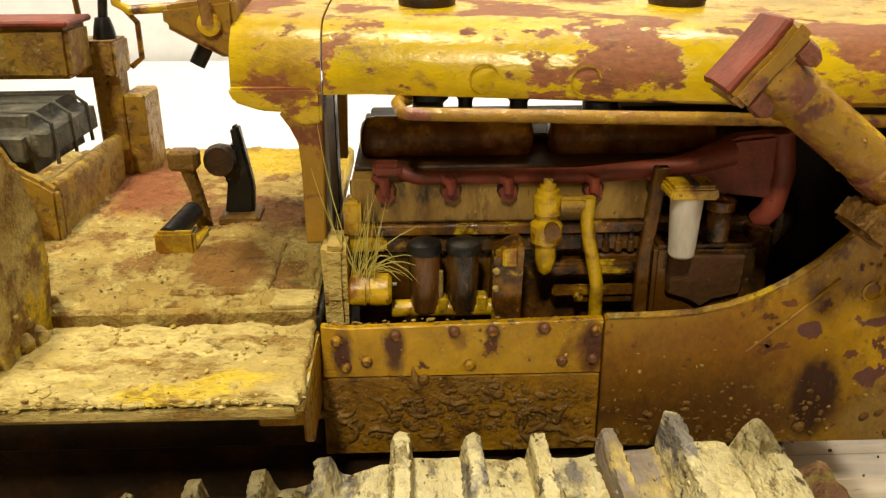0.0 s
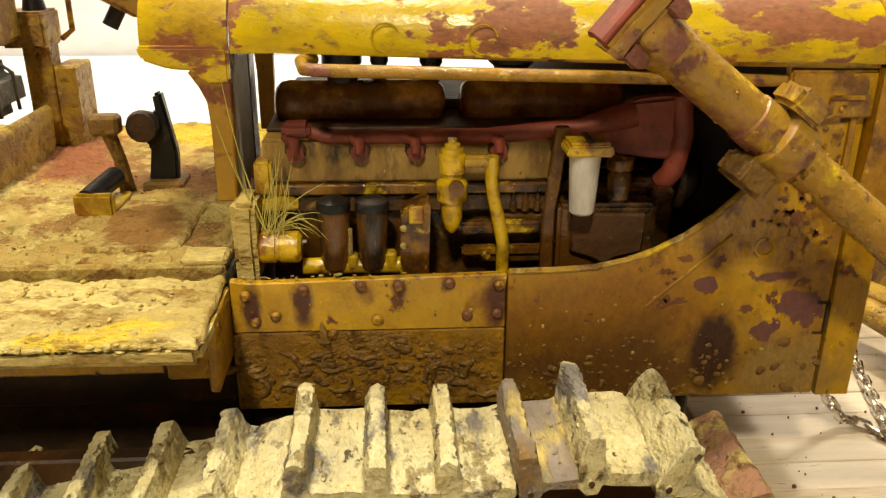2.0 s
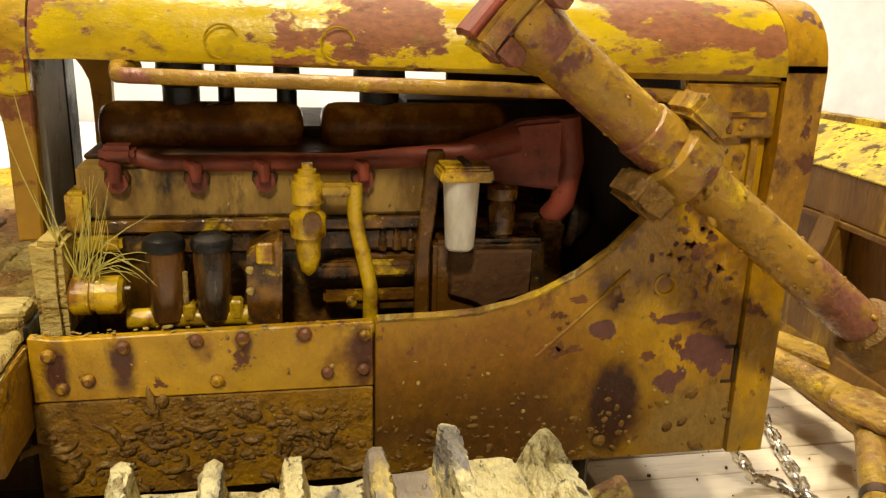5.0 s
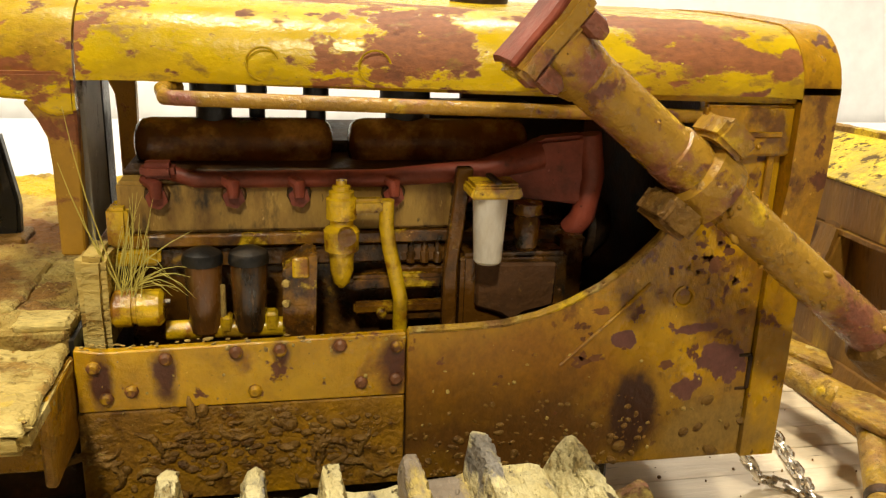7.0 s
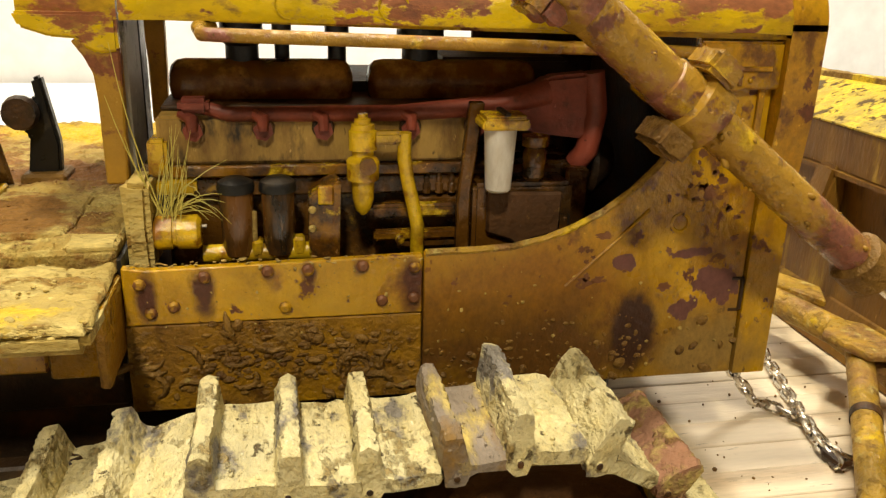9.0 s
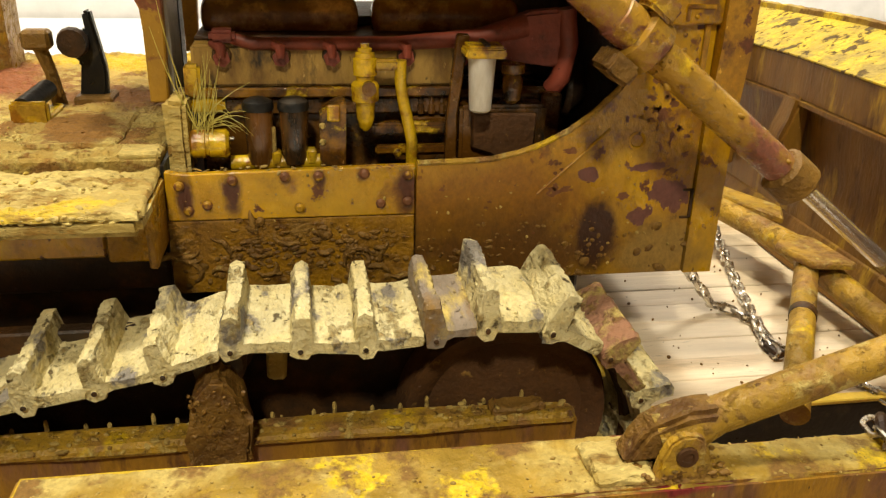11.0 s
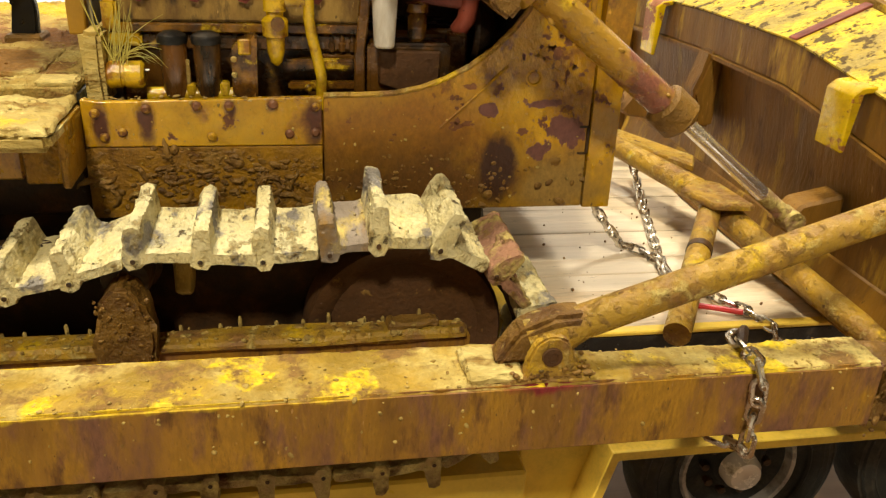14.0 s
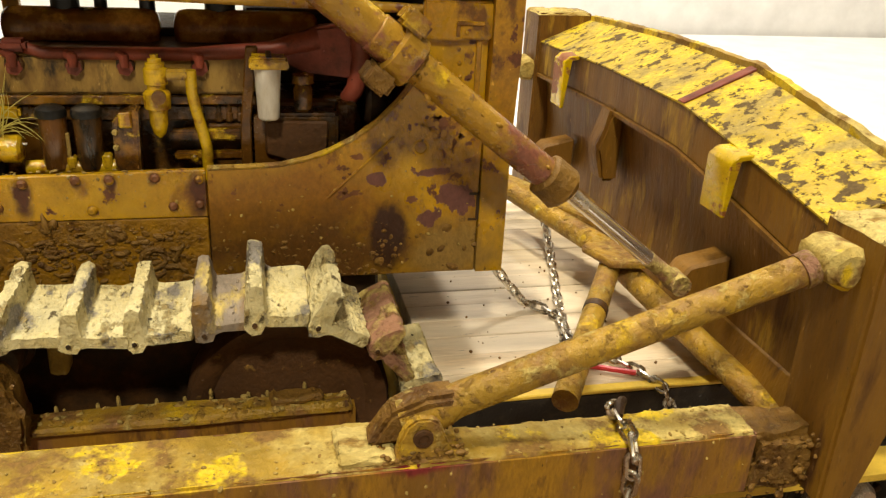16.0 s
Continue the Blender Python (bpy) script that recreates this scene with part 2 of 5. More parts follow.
# rust brown; the bright orange layer paints in the covers' sheen
M_COVER = material("valve_cover_rust_and_sheen", (0.24, 0.085, 0.012), [(SOOT, 90, 0.58, 0.12, 0.3, 0), ((0.52, 0.25, 0.05), 200, 0.53, 0.08, 0.2, 0)], rough=0.14, bump=0.22, spec=0.7)
M_RED = material("red_primer", (0.30, 0.065, 0.035), [((0.13, 0.03, 0.018), 160, 0.55, 0.1, 0.5, 0), (SOOT, 300, 0.68, 0.06, 0.5, 0)], rough=0.5, bump=0.2)
M_ENGYEL = material("engine_yellow", (0.76, 0.50, 0.010), [(OCHRE, 200, 0.54, 0.06, 0.22, 0), ((0.30, 0.13, 0.008), 240, 0.56, 0.04, 0.2, 0), ((0.10, 0.04, 0.008), 330, 0.61, 0.03, 0.2, 0)], rough=0.16, bump=0.3, spec=0.7)
M_ENGOCH = material("engine_ochre", (0.32, 0.15, 0.008), [((0.12, 0.048, 0.006), 170, 0.47, 0.07, 0.2, 0), (YEL, 260, 0.62, 0.04, 0.3, 0), (SOOT, 240, 0.58, 0.06, 0.25, 0)], rough=0.18, bump=0.35, spec=0.7)
M_CAN = material("oily_canister", (0.17, 0.07, 0.012), [(SOOT, 160, 0.55, 0.08, 0.25, 0), ((0.34, 0.17, 0.03), 260, 0.62, 0.05, 0.4, 0)], rough=0.25, bump=0.2, spec=0.6, stretch=(1, 1, 0.3))
M_CUP = material("milky_plastic", (0.80, 0.77, 0.70), [((0.45, 0.38, 0.26), 250, 0.60, 0.12, 0.4, 0)], rough=0.35, bump=0.05, glass=True, stretch=(1, 1, 0.3))
M_STEEL = material("bright_steel", (0.62, 0.58, 0.50), [((0.2, 0.14, 0.09), 700, 0.62, 0.08, 0.5, 0)], rough=0.25, metal=1.0, bump=0.1)
M_ROD = material("polished_rod", (0.75, 0.72, 0.68), [], rough=0.2, metal=0.9, bump=0.05)
M_GREYPAINT = material("grey_primer", (0.42, 0.41, 0.38), [(SOOT, 260, 0.62, 0.05, 0.6, 0), (RUST, 200, 0.66, 0.03, 0.7, 0)], rough=0.6, bump=0.2)
M_SEAT = material("grey_vinyl", (0.075, 0.075, 0.06), [((0.2, 0.18, 0.12), 200, 0.58, 0.1, 0.7, 0.3)], rough=0.55, bump=0.5)
M_WOOD = material("pale_deck_wood", (0.78, 0.67, 0.50), [((0.62, 0.48, 0.31), 120, 0.58, 0.10, 0.7, -0.3), ((0.38, 0.25, 0.13), 500, 0.71, 0.04, 0.8, -0.3)], rough=0.65, bump=0.4, stretch=(0.12, 1, 1))
M_TRAILER = material("trailer_yellow", (0.80, 0.57, 0.07), [((0.5, 0.33, 0.05), 40, 0.55, 0.15, 0.4, 0)], rough=0.35, bump=0.08, spec=0.5)
M_TYRE = material("tyre_rubber", (0.02, 0.021, 0.018), [((0.07, 0.06, 0.045), 160, 0.6, 0.12, 0.8, 0.2)], rough=0.7, bump=0.4)
M_HUB = material("silver_hub_paint", (0.80, 0.78, 0.74), [((0.3, 0.26, 0.2), 300, 0.62, 0.06, 0.5, 0)], rough=0.25, metal=0.3, bump=0.1)
M_RIM = material("grey_wheel_rim", (0.52, 0.50, 0.46), [((0.05, 0.04, 0.03), 200, 0.56, 0.1, 0.6, 0)], rough=0.4, metal=0.25, bump=0.15)
M_REDTAPE = material("red_reflector", (0.42, 0.02, 0.02), [], rough=0.35, bump=0.05)
M_WHITETAPE = material("white_reflector", (0.75, 0.70, 0.62), [], rough=0.4, bump=0.05)
M_PAPER = material("white_table", (0.88, 0.88, 0.89), [], rough=0.7, bump=0.03, grain=300)
# made-up tone for the unseen walls and ceiling, dark to lower the bounce
M_ROOM = material("low_bounce_beige", (0.24, 0.20, 0.15), [], rough=0.9, bump=0.05, grain=300)
M_TABLE = material("brown_table", (0.16, 0.085, 0.035), [((0.09, 0.045, 0.02), 40, 0.52, 0.15, 0.5, 0)], rough=0.45, bump=0.1, stretch=(0.1, 1, 1))
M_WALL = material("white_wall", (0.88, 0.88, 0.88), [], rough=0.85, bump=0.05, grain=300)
M_GRASS = material("dry_grass", (0.55, 0.48, 0.11), [], rough=0.6, bump=0.0)


# ---- mesh helpers, all in centimetres ----
def bm_new():
    return bmesh.new()


def box(x0, x1, y0, y1, z0, z1, bev=0.03, seg=1):
    bm = bm_new()
    bmesh.ops.create_cube(bm, size=1, matrix=Matrix.Translation(((x0 + x1) / 2, (y0 + y1) / 2, (z0 + z1) / 2)) @ Matrix.Diagonal((x1 - x0, y1 - y0, z1 - z0, 1)))
    if bev:
        bmesh.ops.bevel(bm, geom=bm.edges[:], offset=bev, segments=seg, affect="EDGES", clamp_overlap=True)
    return bm


def prism(pts, axis, lo, hi, bev=0.0, seg=1):
    """A polygon drawn in the other two axes (in x, y, z order), drawn out along axis."""
    bm = bm_new()
    put = {"x": lambda a, b, c: (c, a, b), "y": lambda a, b, c: (a, c, b), "z": lambda a, b, c: (a, b, c)}[axis]
    vs = [[bm.verts.new(put(a, b, c)) for a, b in pts] for c in (lo, hi)]
    bm.faces.new(vs[0])
    bm.faces.new(vs[1][::-1])
    k = len(pts)
    for i in range(k):
        bm.faces.new((vs[0][i], vs[1][i], vs[1][(i + 1) % k], vs[0][(i + 1) % k]))
    bmesh.ops.recalc_face_normals(bm, faces=bm.faces[:])
    if bev:
        bmesh.ops.bevel(bm, geom=bm.edges[:], offset=bev, segments=seg, affect="EDGES", clamp_overlap=True)
    return bm


def tube(path, r, n=14, cap=True):
    """A round bar along a path; r may be one radius or one for each point."""
    bm = bm_new()
    p = [Vector(q) for q in path]
    rs = r if isinstance(r, (list, tuple)) else [r] * len(p)
    side = None
    rings = []
    for i, q in enumerate(p):
        d = (p[min(i + 1, len(p) - 1)] - p[max(i - 1, 0)]).normalized()
        if side is None:
            side = d.orthogonal().normalized()
        side = (side - d * side.dot(d)).normalized()
        up = d.cross(side)
        rings.append([bm.verts.new(q + (side * math.cos(a) + up * math.sin(a)) * rs[i]) for a in (2 * math.pi * k / n for k in range(n))])
    for a, b in zip(rings, rings[1:]):
        for k in range(n):
            bm.faces.new((a[k], a[(k + 1) % n], b[(k + 1) % n], b[k]))
    if cap:
        bm.faces.new(rings[0][::-1])
        bm.faces.new(rings[-1])
    bmesh.ops.recalc_face_normals(bm, faces=bm.faces[:])
    return bm


def lathe(profile, centre, axis="z", n=28, cap=True):
    """A turned body: (radius, height) pairs along the axis from the centre."""
    d = {"x": Vector((1, 0, 0)), "y": Vector((0, 1, 0)), "z": Vector((0, 0, 1))}[axis]
    c = Vector(centre)
    a, b = d.orthogonal().normalized(), d.cross(d.orthogonal().normalized())
    bm = bm_new()
    rings = [[bm.verts.new(c + d * h + (a * math.cos(t) + b * math.sin(t)) * max(r, 1e-3)) for t in (2 * math.pi * k / n for k in range(n))] for r, h in profile]
    for p, q in zip(rings, rings[1:]):
        for k in range(n):
            bm.faces.new((p[k], p[(k + 1) % n], q[(k + 1) % n], q[k]))
    if cap:
        bm.faces.new(rings[0][::-1])
        bm.faces.new(rings[-1])
    bmesh.ops.recalc_face_normals(bm, faces=bm.faces[:])
    return bm


def join(*bms):
    out = bms[0]
    for b in bms[1:]:
        me = bpy.data.meshes.new("scratch")
        b.to_mesh(me)
        b.free()
        out.from_mesh(me)
        bpy.data.meshes.remove(me)
    return out


def rough(bm, amp, size, cut=0):
    """Uneven surface: cut every edge, then push the points about by noise."""
    if cut:
        bmesh.ops.subdivide_edges(bm, edges=bm.edges[:], cuts=cut, use_grid_fill=True)
    for v in bm.verts:
        v.co += noise.noise_vector(v.co * size) * amp + noise.noise_vector(v.co * size * 3.1) * amp * 0.5
    return bm


def clumps(spots, r0, r1, squash=None):
    """Lumps of dried mud at the spots, each an uneven little body."""
    bm = bm_new()
    verts, faces = [], []
    base = bm_new()
    bmesh.ops.create_icosphere(base, subdivisions=2, radius=1)
    bv = [v.co.copy() for v in base.verts]
    bf = [[v.index for v in f.verts] for f in base.faces]
    base.free()
    for s in spots:
        r = random.uniform(r0, r1) * random.choice((0.5, 0.7, 1, 1.2))
        turn = Euler([random.uniform(0, 6.3) for _ in range(3)]).to_matrix()
        k = len(verts)
        st = Vector((random.uniform(0.7, 1.6), random.uniform(0.6, 1.1), random.uniform(0.6, 1.1)))
        for v in bv:
            q = turn @ Vector((v.x * st.x, v.y * st.y, v.z * st.z)) * r * random.uniform(0.9, 1.08)
            if squash:
                q = Vector((q.x * squash[0], q.y * squash[1], q.z * squash[2]))
            verts.append(Vector(s) + q)
        faces += [[a + k for a in f] for f in bf]
    me = bpy.data.meshes.new("scratch")
    me.from_pydata(verts, [], faces)
    bm.from_mesh(me)
    bpy.data.meshes.remove(me)
    return bm


def mesh_of(name, bm, mat, smooth=True, angle=0.6):
    for v in bm.verts:
        v.co *= S
    me = bpy.data.meshes.new(name)
    if smooth:
        for f in bm.faces:
            f.smooth = True
        for e in bm.edges:
            if len(e.link_faces) == 2 and e.calc_face_angle(0) > angle:
                e.smooth = False
    bm.to_mesh(me)
    bm.free()
    me.materials.append(mat)
    return me


BASE = {}


def thing(name, at, label, category, group="", kind=""):
    ob = new(name)
    ob.empty_display_size = 0.01
    ob.location = Vector(at) * S
    BASE[ob] = Matrix.Translation(-Vector(at) * S)
    return tagged(ob, label, category, group, kind)


def part(name, bm, mat, parent=None, label="", smooth=True, angle=0.6):
    many = "mud" in name or name in ("beam_speck", "beam_grit", "deck_crumb")
    ob = new(name, mesh_of(name, bm, mat, smooth, 3.2 if many else angle))
    if parent is not None:
        ob.parent = parent
        ob.matrix_parent_inverse = BASE.get(parent, Matrix())
    return tagged(ob, label, kind="stuff" if many else "")


def at_cm(x, y, z, rx=0, ry=0, rz=0):
    return pose(x * S, y * S, z * S, rx, ry, rz)

# ---- the room ----
YC = 2.8  # middle of the bulldozer
Z_TABLE = -4.5


def structure(name, bm, mat, label, category):
    ob = part(name, bm, mat, None, label)
    return tagged(ob, label, category, kind="structure")


structure("table_top", box(-120, 120, -50, 84, Z_TABLE - 3, Z_TABLE, 0.4, 2), M_PAPER, "smooth white table top under the model trailer", "table top")
# added board: darkens the table under the trailer and cuts its bounce
structure("base_board", box(-45, 45, -25, 9, Z_TABLE, Z_TABLE + 0.06, 0.02), M_TABLE, "dark brown board added under the trailer to cut bounced light", "board")
structure("wall_north", box(-160, 160, 85, 90, -80, 175, 0), M_WALL, "plain white painted wall behind the table", "wall")
# the next three walls and the ceiling are unseen and limit bounced light
structure("wall_south", box(-160, 160, -166, -160, -80, 175, 0), M_ROOM, "unseen room wall, beige to cut bounced light", "wall")
structure("wall_west", box(-166, -160, -160, 85, -80, 175, 0), M_ROOM, "unseen room wall, beige to cut bounced light", "wall")
structure("wall_east", box(160, 166, -160, 85, -80, 175, 0), M_ROOM, "unseen room wall, beige to cut bounced light", "wall")
structure("ceiling", box(-166, 166, -166, 90, 175, 180, 0), M_ROOM, "unseen ceiling, beige to cut bounced light", "ceiling")
structure("floor", box(-166, 166, -166, 90, -86, -80, 0), M_TABLE, "brown wooden room floor", "floor")

# ---- the trailer ----
trailer = thing("lowboy_trailer", (5, 3, Z_TABLE + 0.06), "yellow model lowboy trailer with wooden deck planks", "trailer")
Z_LOW, Z_DECK = -0.16, 2.1
low = part("low_frame", box(-24, 3.1, -1.8, 7.4, -2.6, Z_LOW, 0.05), M_TRAILER, trailer, "smooth yellow side frame")
riser = part("riser", prism([(3.1, -2.4), (3.97, -2.4), (4.57, 0.1), (4.57, 1.4), (3.1, 1.4)], "y", -1.3, 6.9, 0.03), M_TRAILER, trailer)
part("flange", prism([(3.76, -2.4), (3.96, -2.4), (4.58, 0.02), (15, 0.08), (15, 0.25), (4.45, 0.21)], "y", -1.95, -1.2, 0.02), M_TRAILER, riser)
# black puts the shade under the raised deck into the colour
part("upper_frame", box(3.4, 15, -1.38, -1.21, 0.95, 2.04, 0.03), M_BLACK, trailer, "steel frame blackened for the shade under the raised deck")
part("edge_rail", box(3.3, 15, -1.42, -1.22, 2.05, 2.13, 0.02), M_TRAILER, trailer)
part("axle", tube([(8.3, 0.9, -2.25), (8.3, 4.8, -2.25)], 0.3), M_DARK, trailer)
part("reflector_tape", box(2.2, 3.7, -1.825, -1.795, -1.83, -1.65, 0), M_REDTAPE, low, "red reflector strip")
part("reflector_tape", box(1.2, 2.15, -1.825, -1.795, -1.83, -1.65, 0), M_WHITETAPE, low, "white reflector strip")
part("side_lamp", box(-5.2, -4.7, -1.87, -1.79, -0.95, -0.6, 0.03), M_REDTAPE, low, "small red side lamp")
hole = part("worn_hole", rough(lathe([(0.3, 0.02), (0.26, -0.012), (0.12, -0.02)], (-0.2, -1.80, -0.78), "y", 20), 0.03, 5), M_SHOERUST, low, "rusty torn hole in the frame")
part("hole_core", rough(lathe([(0.13, 0.01), (0.11, -0.03)], (-0.18, -1.80, -0.8), "y", 14), 0.03, 6), M_DARK, low)


def wheel(x):
    y0 = 0.3
    t = part("wheel", lathe([(1.05, 1.0), (1.25, 0.95), (2.0, 0.75), (2.18, 0.55), (2.22, 0.2), (2.22, -0.1), (2.14, -0.3), (1.9, -0.42), (1.5, -0.36), (1.28, -0.26), (1.2, -0.1), (1.15, 0.3)], (x, y0 + 0.25, -2.25), "y", 48, False), M_TYRE, trailer, "black rubber trailer tyre")
    for k in range(3):
        r = (2.0, 1.75, 1.45)[k]
        part("sidewall_rib", lathe([(r, -0.02), (r + 0.05, -0.05), (r + 0.09, -0.02)], (x, y0 - 0.14 + (0.06, 0.02, 0.0)[k], -2.25), "y", 48, False), M_TYRE, t)
    part("rim", join(lathe([(1.29, 0.06), (1.29, 0.0), (1.24, -0.08), (1.16, -0.06), (1.13, 0.1), (1.1, 0.2)], (x, y0, -2.25), "y", 40, False)), M_RIM, t, "dull grey steel rim")
    part("wheel_disc", lathe([(1.12, 0.14), (0.98, 0.22), (0.76, 0.28), (0.62, 0.15), (0.5, 0.03), (0.3, 0.0)], (x, y0, -2.25), "y", 40, False), M_TYRE, t, "dark dished wheel disc")
    for k in range(10):
        a = 2 * math.pi * k / 10
        part("wheel_nut", lathe([(0.09, 0.1), (0.09, -0.06), (0.05, -0.08)], (x + 0.68 * math.cos(a), y0 + 0.1, -2.25 + 0.68 * math.sin(a)), "y", 6), M_DARK, t)
    part("hub", lathe([(0.42, 0.2), (0.4, -0.2), (0.32, -0.34), (0.2, -0.38)], (x, y0, -2.25), "y", 24), M_HUB, t, "bright silver hub cap")


wheel(8.3)
wheel(13.2)

# raised wooden deck
deck = part("deck", box(3.4, 15, -1.2, 7.6, 1.7, 1.9, 0.02), M_WOOD, trailer, "pale wooden plank deck")
PLANK = 0.62
for k in range(14):
    y = -1.2 + k * (PLANK + 0.008)
    b = rough(box(3.4, 15, y, y + PLANK, 1.88, Z_DECK + 0.01 * math.sin(k * 2.3), 0.015), 0.006, 0.9)
    part("plank", b, M_WOOD, deck)

# ---- the bulldozer ----
dozer = thing("bulldozer", (-1, YC, Z_LOW), "weathered yellow scale model bulldozer with rust and dried mud", "bulldozer")


HOOD_Z = 8.1


def side_y(x):
    """Near side of the hood: it draws in towards the operator."""
    return -0.2 + 0.95 * (max(0.0, 4.2 - x) / 7.5) ** 1.5


def section(inset=0.0, top=8.84, x=4.2):
    """Half-round hood section, y and z."""
    y0, y1, r = side_y(x) + inset, 2 * YC - side_y(x) - inset, 0.72
    z0, z1 = HOOD_Z + inset, top - inset
    pts = [(y0, z0)]
    for k in range(9):
        a = math.pi - k * math.pi / 16
        pts.append((y0 + r + r * math.cos(a), z1 - r + r * math.sin(a)))
    for k in range(1, 8):
        u = k / 8
        pts.append((y0 + r + (y1 - y0 - 2 * r) * u, z1 + 0.09 * math.sin(math.pi * u)))
    for k in range(9):
        a = math.pi / 2 - k * math.pi / 16
        pts.append((y1 - r + r * math.cos(a), z1 - r + r * math.sin(a)))
    pts.append((y1, z0))
    return pts


def shell(x0, x1, wall=0.1, steps=14):
    """A bent sheet hood: outer and inner section joined at the lips."""
    bm = bm_new()
    rings = []
    for k in range(steps + 1):
        x = x0 + (x1 - x0) * k / steps
        top = 8.84 + 0.07 * (4.2 - x) / 7.5
        o, i = section(0, top, x), section(wall, top, x)
        i[0], i[-1] = (i[0][0], HOOD_Z), (i[-1][0], HOOD_Z)
        ends = 0.02 if k in (0, steps) else 0.0
        rings.append([bm.verts.new((x, y, z - ends)) for y, z in o] + [bm.verts.new((x, y, z)) for y, z in i[::-1]])
    n = len(rings[0])
    for a, b in zip(rings, rings[1:]):
        for k in range(n):
            bm.faces.new((a[k], a[(k + 1) % n], b[(k + 1) % n], b[k]))
    h = n // 2
    for ring in (rings[0], rings[-1]):
        for k in range(h - 1):
            bm.faces.new((ring[k], ring[k + 1], ring[n - 2 - k], ring[n - 1 - k]))
    bmesh.ops.recalc_face_normals(bm, faces=bm.faces[:])
    return bm


hood = part("hood", shell(-3.27, 4.16), M_HOOD, dozer, "yellow hood with large rust patches")
cowl = part("cowl", shell(-4.36, -3.295, steps=5), M_HOOD, dozer, "yellow rust-spotted cowl")
for y0, y1 in ((0.74, 0.9), (2 * YC - 0.9, 2 * YC - 0.74)):
    part("cowl_cheek", prism([(-4.36, 8.16), (-3.3, 8.16), (-3.3, 7.75), (-3.52, 7.72), (-3.66, 7.8), (-3.72, 7.88), (-4.0, 7.9), (-4.3, 8.0)], "y", y0, y1, 0.03, 2), M_HOOD, cowl)
part("cowl_back", prism(section(0.12, 8.9, -4.3), "x", -4.3, -4.2, 0.0), M_POST, cowl)
dash = part("dashboard", prism([(-5.15, 9.02), (-5.15, 8.78), (-4.45, 8.4), (-4.3, 8.4), (-4.3, 9.12)], "y", 1.3, 4.4, 0.06, 2), M_POST, dozer, "grubby ochre dashboard")
part("switch", tube([(-4.75, 1.75, 8.55), (-4.9, 1.7, 8.28)], 0.1), M_BLACK, dash, "black rubber switch")
part("gauge_boss", lathe([(0.12, 0.05), (0.14, -0.04), (0.08, -0.08)], (-4.6, 1.28, 8.82), "y", 16), M_ENGYEL, dash)
part("lever", tube([(-4.6, 1.2, 8.82), (-4.62, 1.18, 9.1), (-4.8, 1.1, 9.5), (-4.95, 1.0, 9.9)], 0.07), M_CYL, dash)
part("handle_bar", tube([(-5.15, 1.9, 8.95), (-5.7, 1.9, 8.92), (-5.85, 1.9, 9.0), (-5.9, 1.9, 9.5)], 0.06), M_ENGYEL, dash)

POST = [(-3.66, 7.9), (-3.3, 7.9), (-3.31, 7.2), (-3.34, 6.25), (-3.58, 6.25), (-3.58, 7.2), (-3.6, 7.5), (-3.68, 7.68), (-3.8, 7.86)]
post = part("cowl_post", prism(POST, "y", 0.78, 0.98, 0.02), M_POST, dozer, "ochre bent steel post")
part("firewall", box(-3.36, -3.27, 0.99, 1.95, 6.3, 8.12, 0.02), M_GREYPAINT, dozer, "grey primed firewall flange")
# black strip that carries the firewall further in
part("firewall_seal", box(-3.36, -3.26, 1.952, 2.4, 6.2, 8.12, 0.02), M_BLACK, dozer)
part("far_post", prism(POST, "y", 2 * YC - 0.98, 2 * YC - 0.78, 0.02), M_POST, dozer)

for x, y, h in ((-2.05, 2.0, 0.16), (1.1, 2.0, 0.16)):
    part("stack_collar", lathe([(0.34, -0.05), (0.36, h * 0.5), (0.33, h), (0.22, h), (0.2, 0.0)], (x, y, 8.93), "z", 24), M_DARK, hood, "blackened exhaust collar")
# pressed rings on the hood side
for x in (-1.45, -0.35):
    part("pressed_ring", lathe([(0.168, 0.015), (0.172, -0.004), (0.16, -0.005), (0.15, 0.004)], (x, side_y(x) + 0.004, 8.3), "y", 24, False), M_HOOD, hood)

# side panels below the engine bay
strip = part("upper_side_strip", rough(prism([(-3.38, 4.8), (-0.02, 4.8), (-0.02, 5.53), (-3.12, 5.46), (-3.38, 5.5)], "y", 0.0, 0.12, 0.015), 0.0, 1), M_STRIP, dozer, "riveted ochre side strip")
for x, z in ((-3.2, 5.3), (-2.5, 5.36), (-1.35, 5.4), (-0.12, 5.38), (-0.72, 5.42), (-1.8, 5.4), (-2.85, 5.02), (-0.5, 4.98), (-3.1, 4.95), (-1.62, 4.95), (-0.12, 5.0)):
    part("rivet", lathe([(0.075, 0.02), (0.07, -0.03), (0.04, -0.06)], (x, 0, z), "y", 8), M_RUSTSTAIN, strip, "rusty rivet")
lowp = part("lower_side_panel", box(-3.4, -0.02, 0.005, 0.12, 3.7, 4.785, 0.015), M_LOWER, dozer, "side panel caked with brown mud")
arc = [(0.0, 5.54), (0.6, 5.55), (1.05, 5.575), (1.45, 5.66), (1.8, 5.79), (2.15, 5.97), (2.5, 6.23), (2.8, 6.53), (3.0, 6.8), (3.12, 7.1), (3.15, 7.5), (3.14, 8.09)]
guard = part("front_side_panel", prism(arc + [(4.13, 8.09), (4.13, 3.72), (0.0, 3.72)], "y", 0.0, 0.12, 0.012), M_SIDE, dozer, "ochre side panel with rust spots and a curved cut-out")
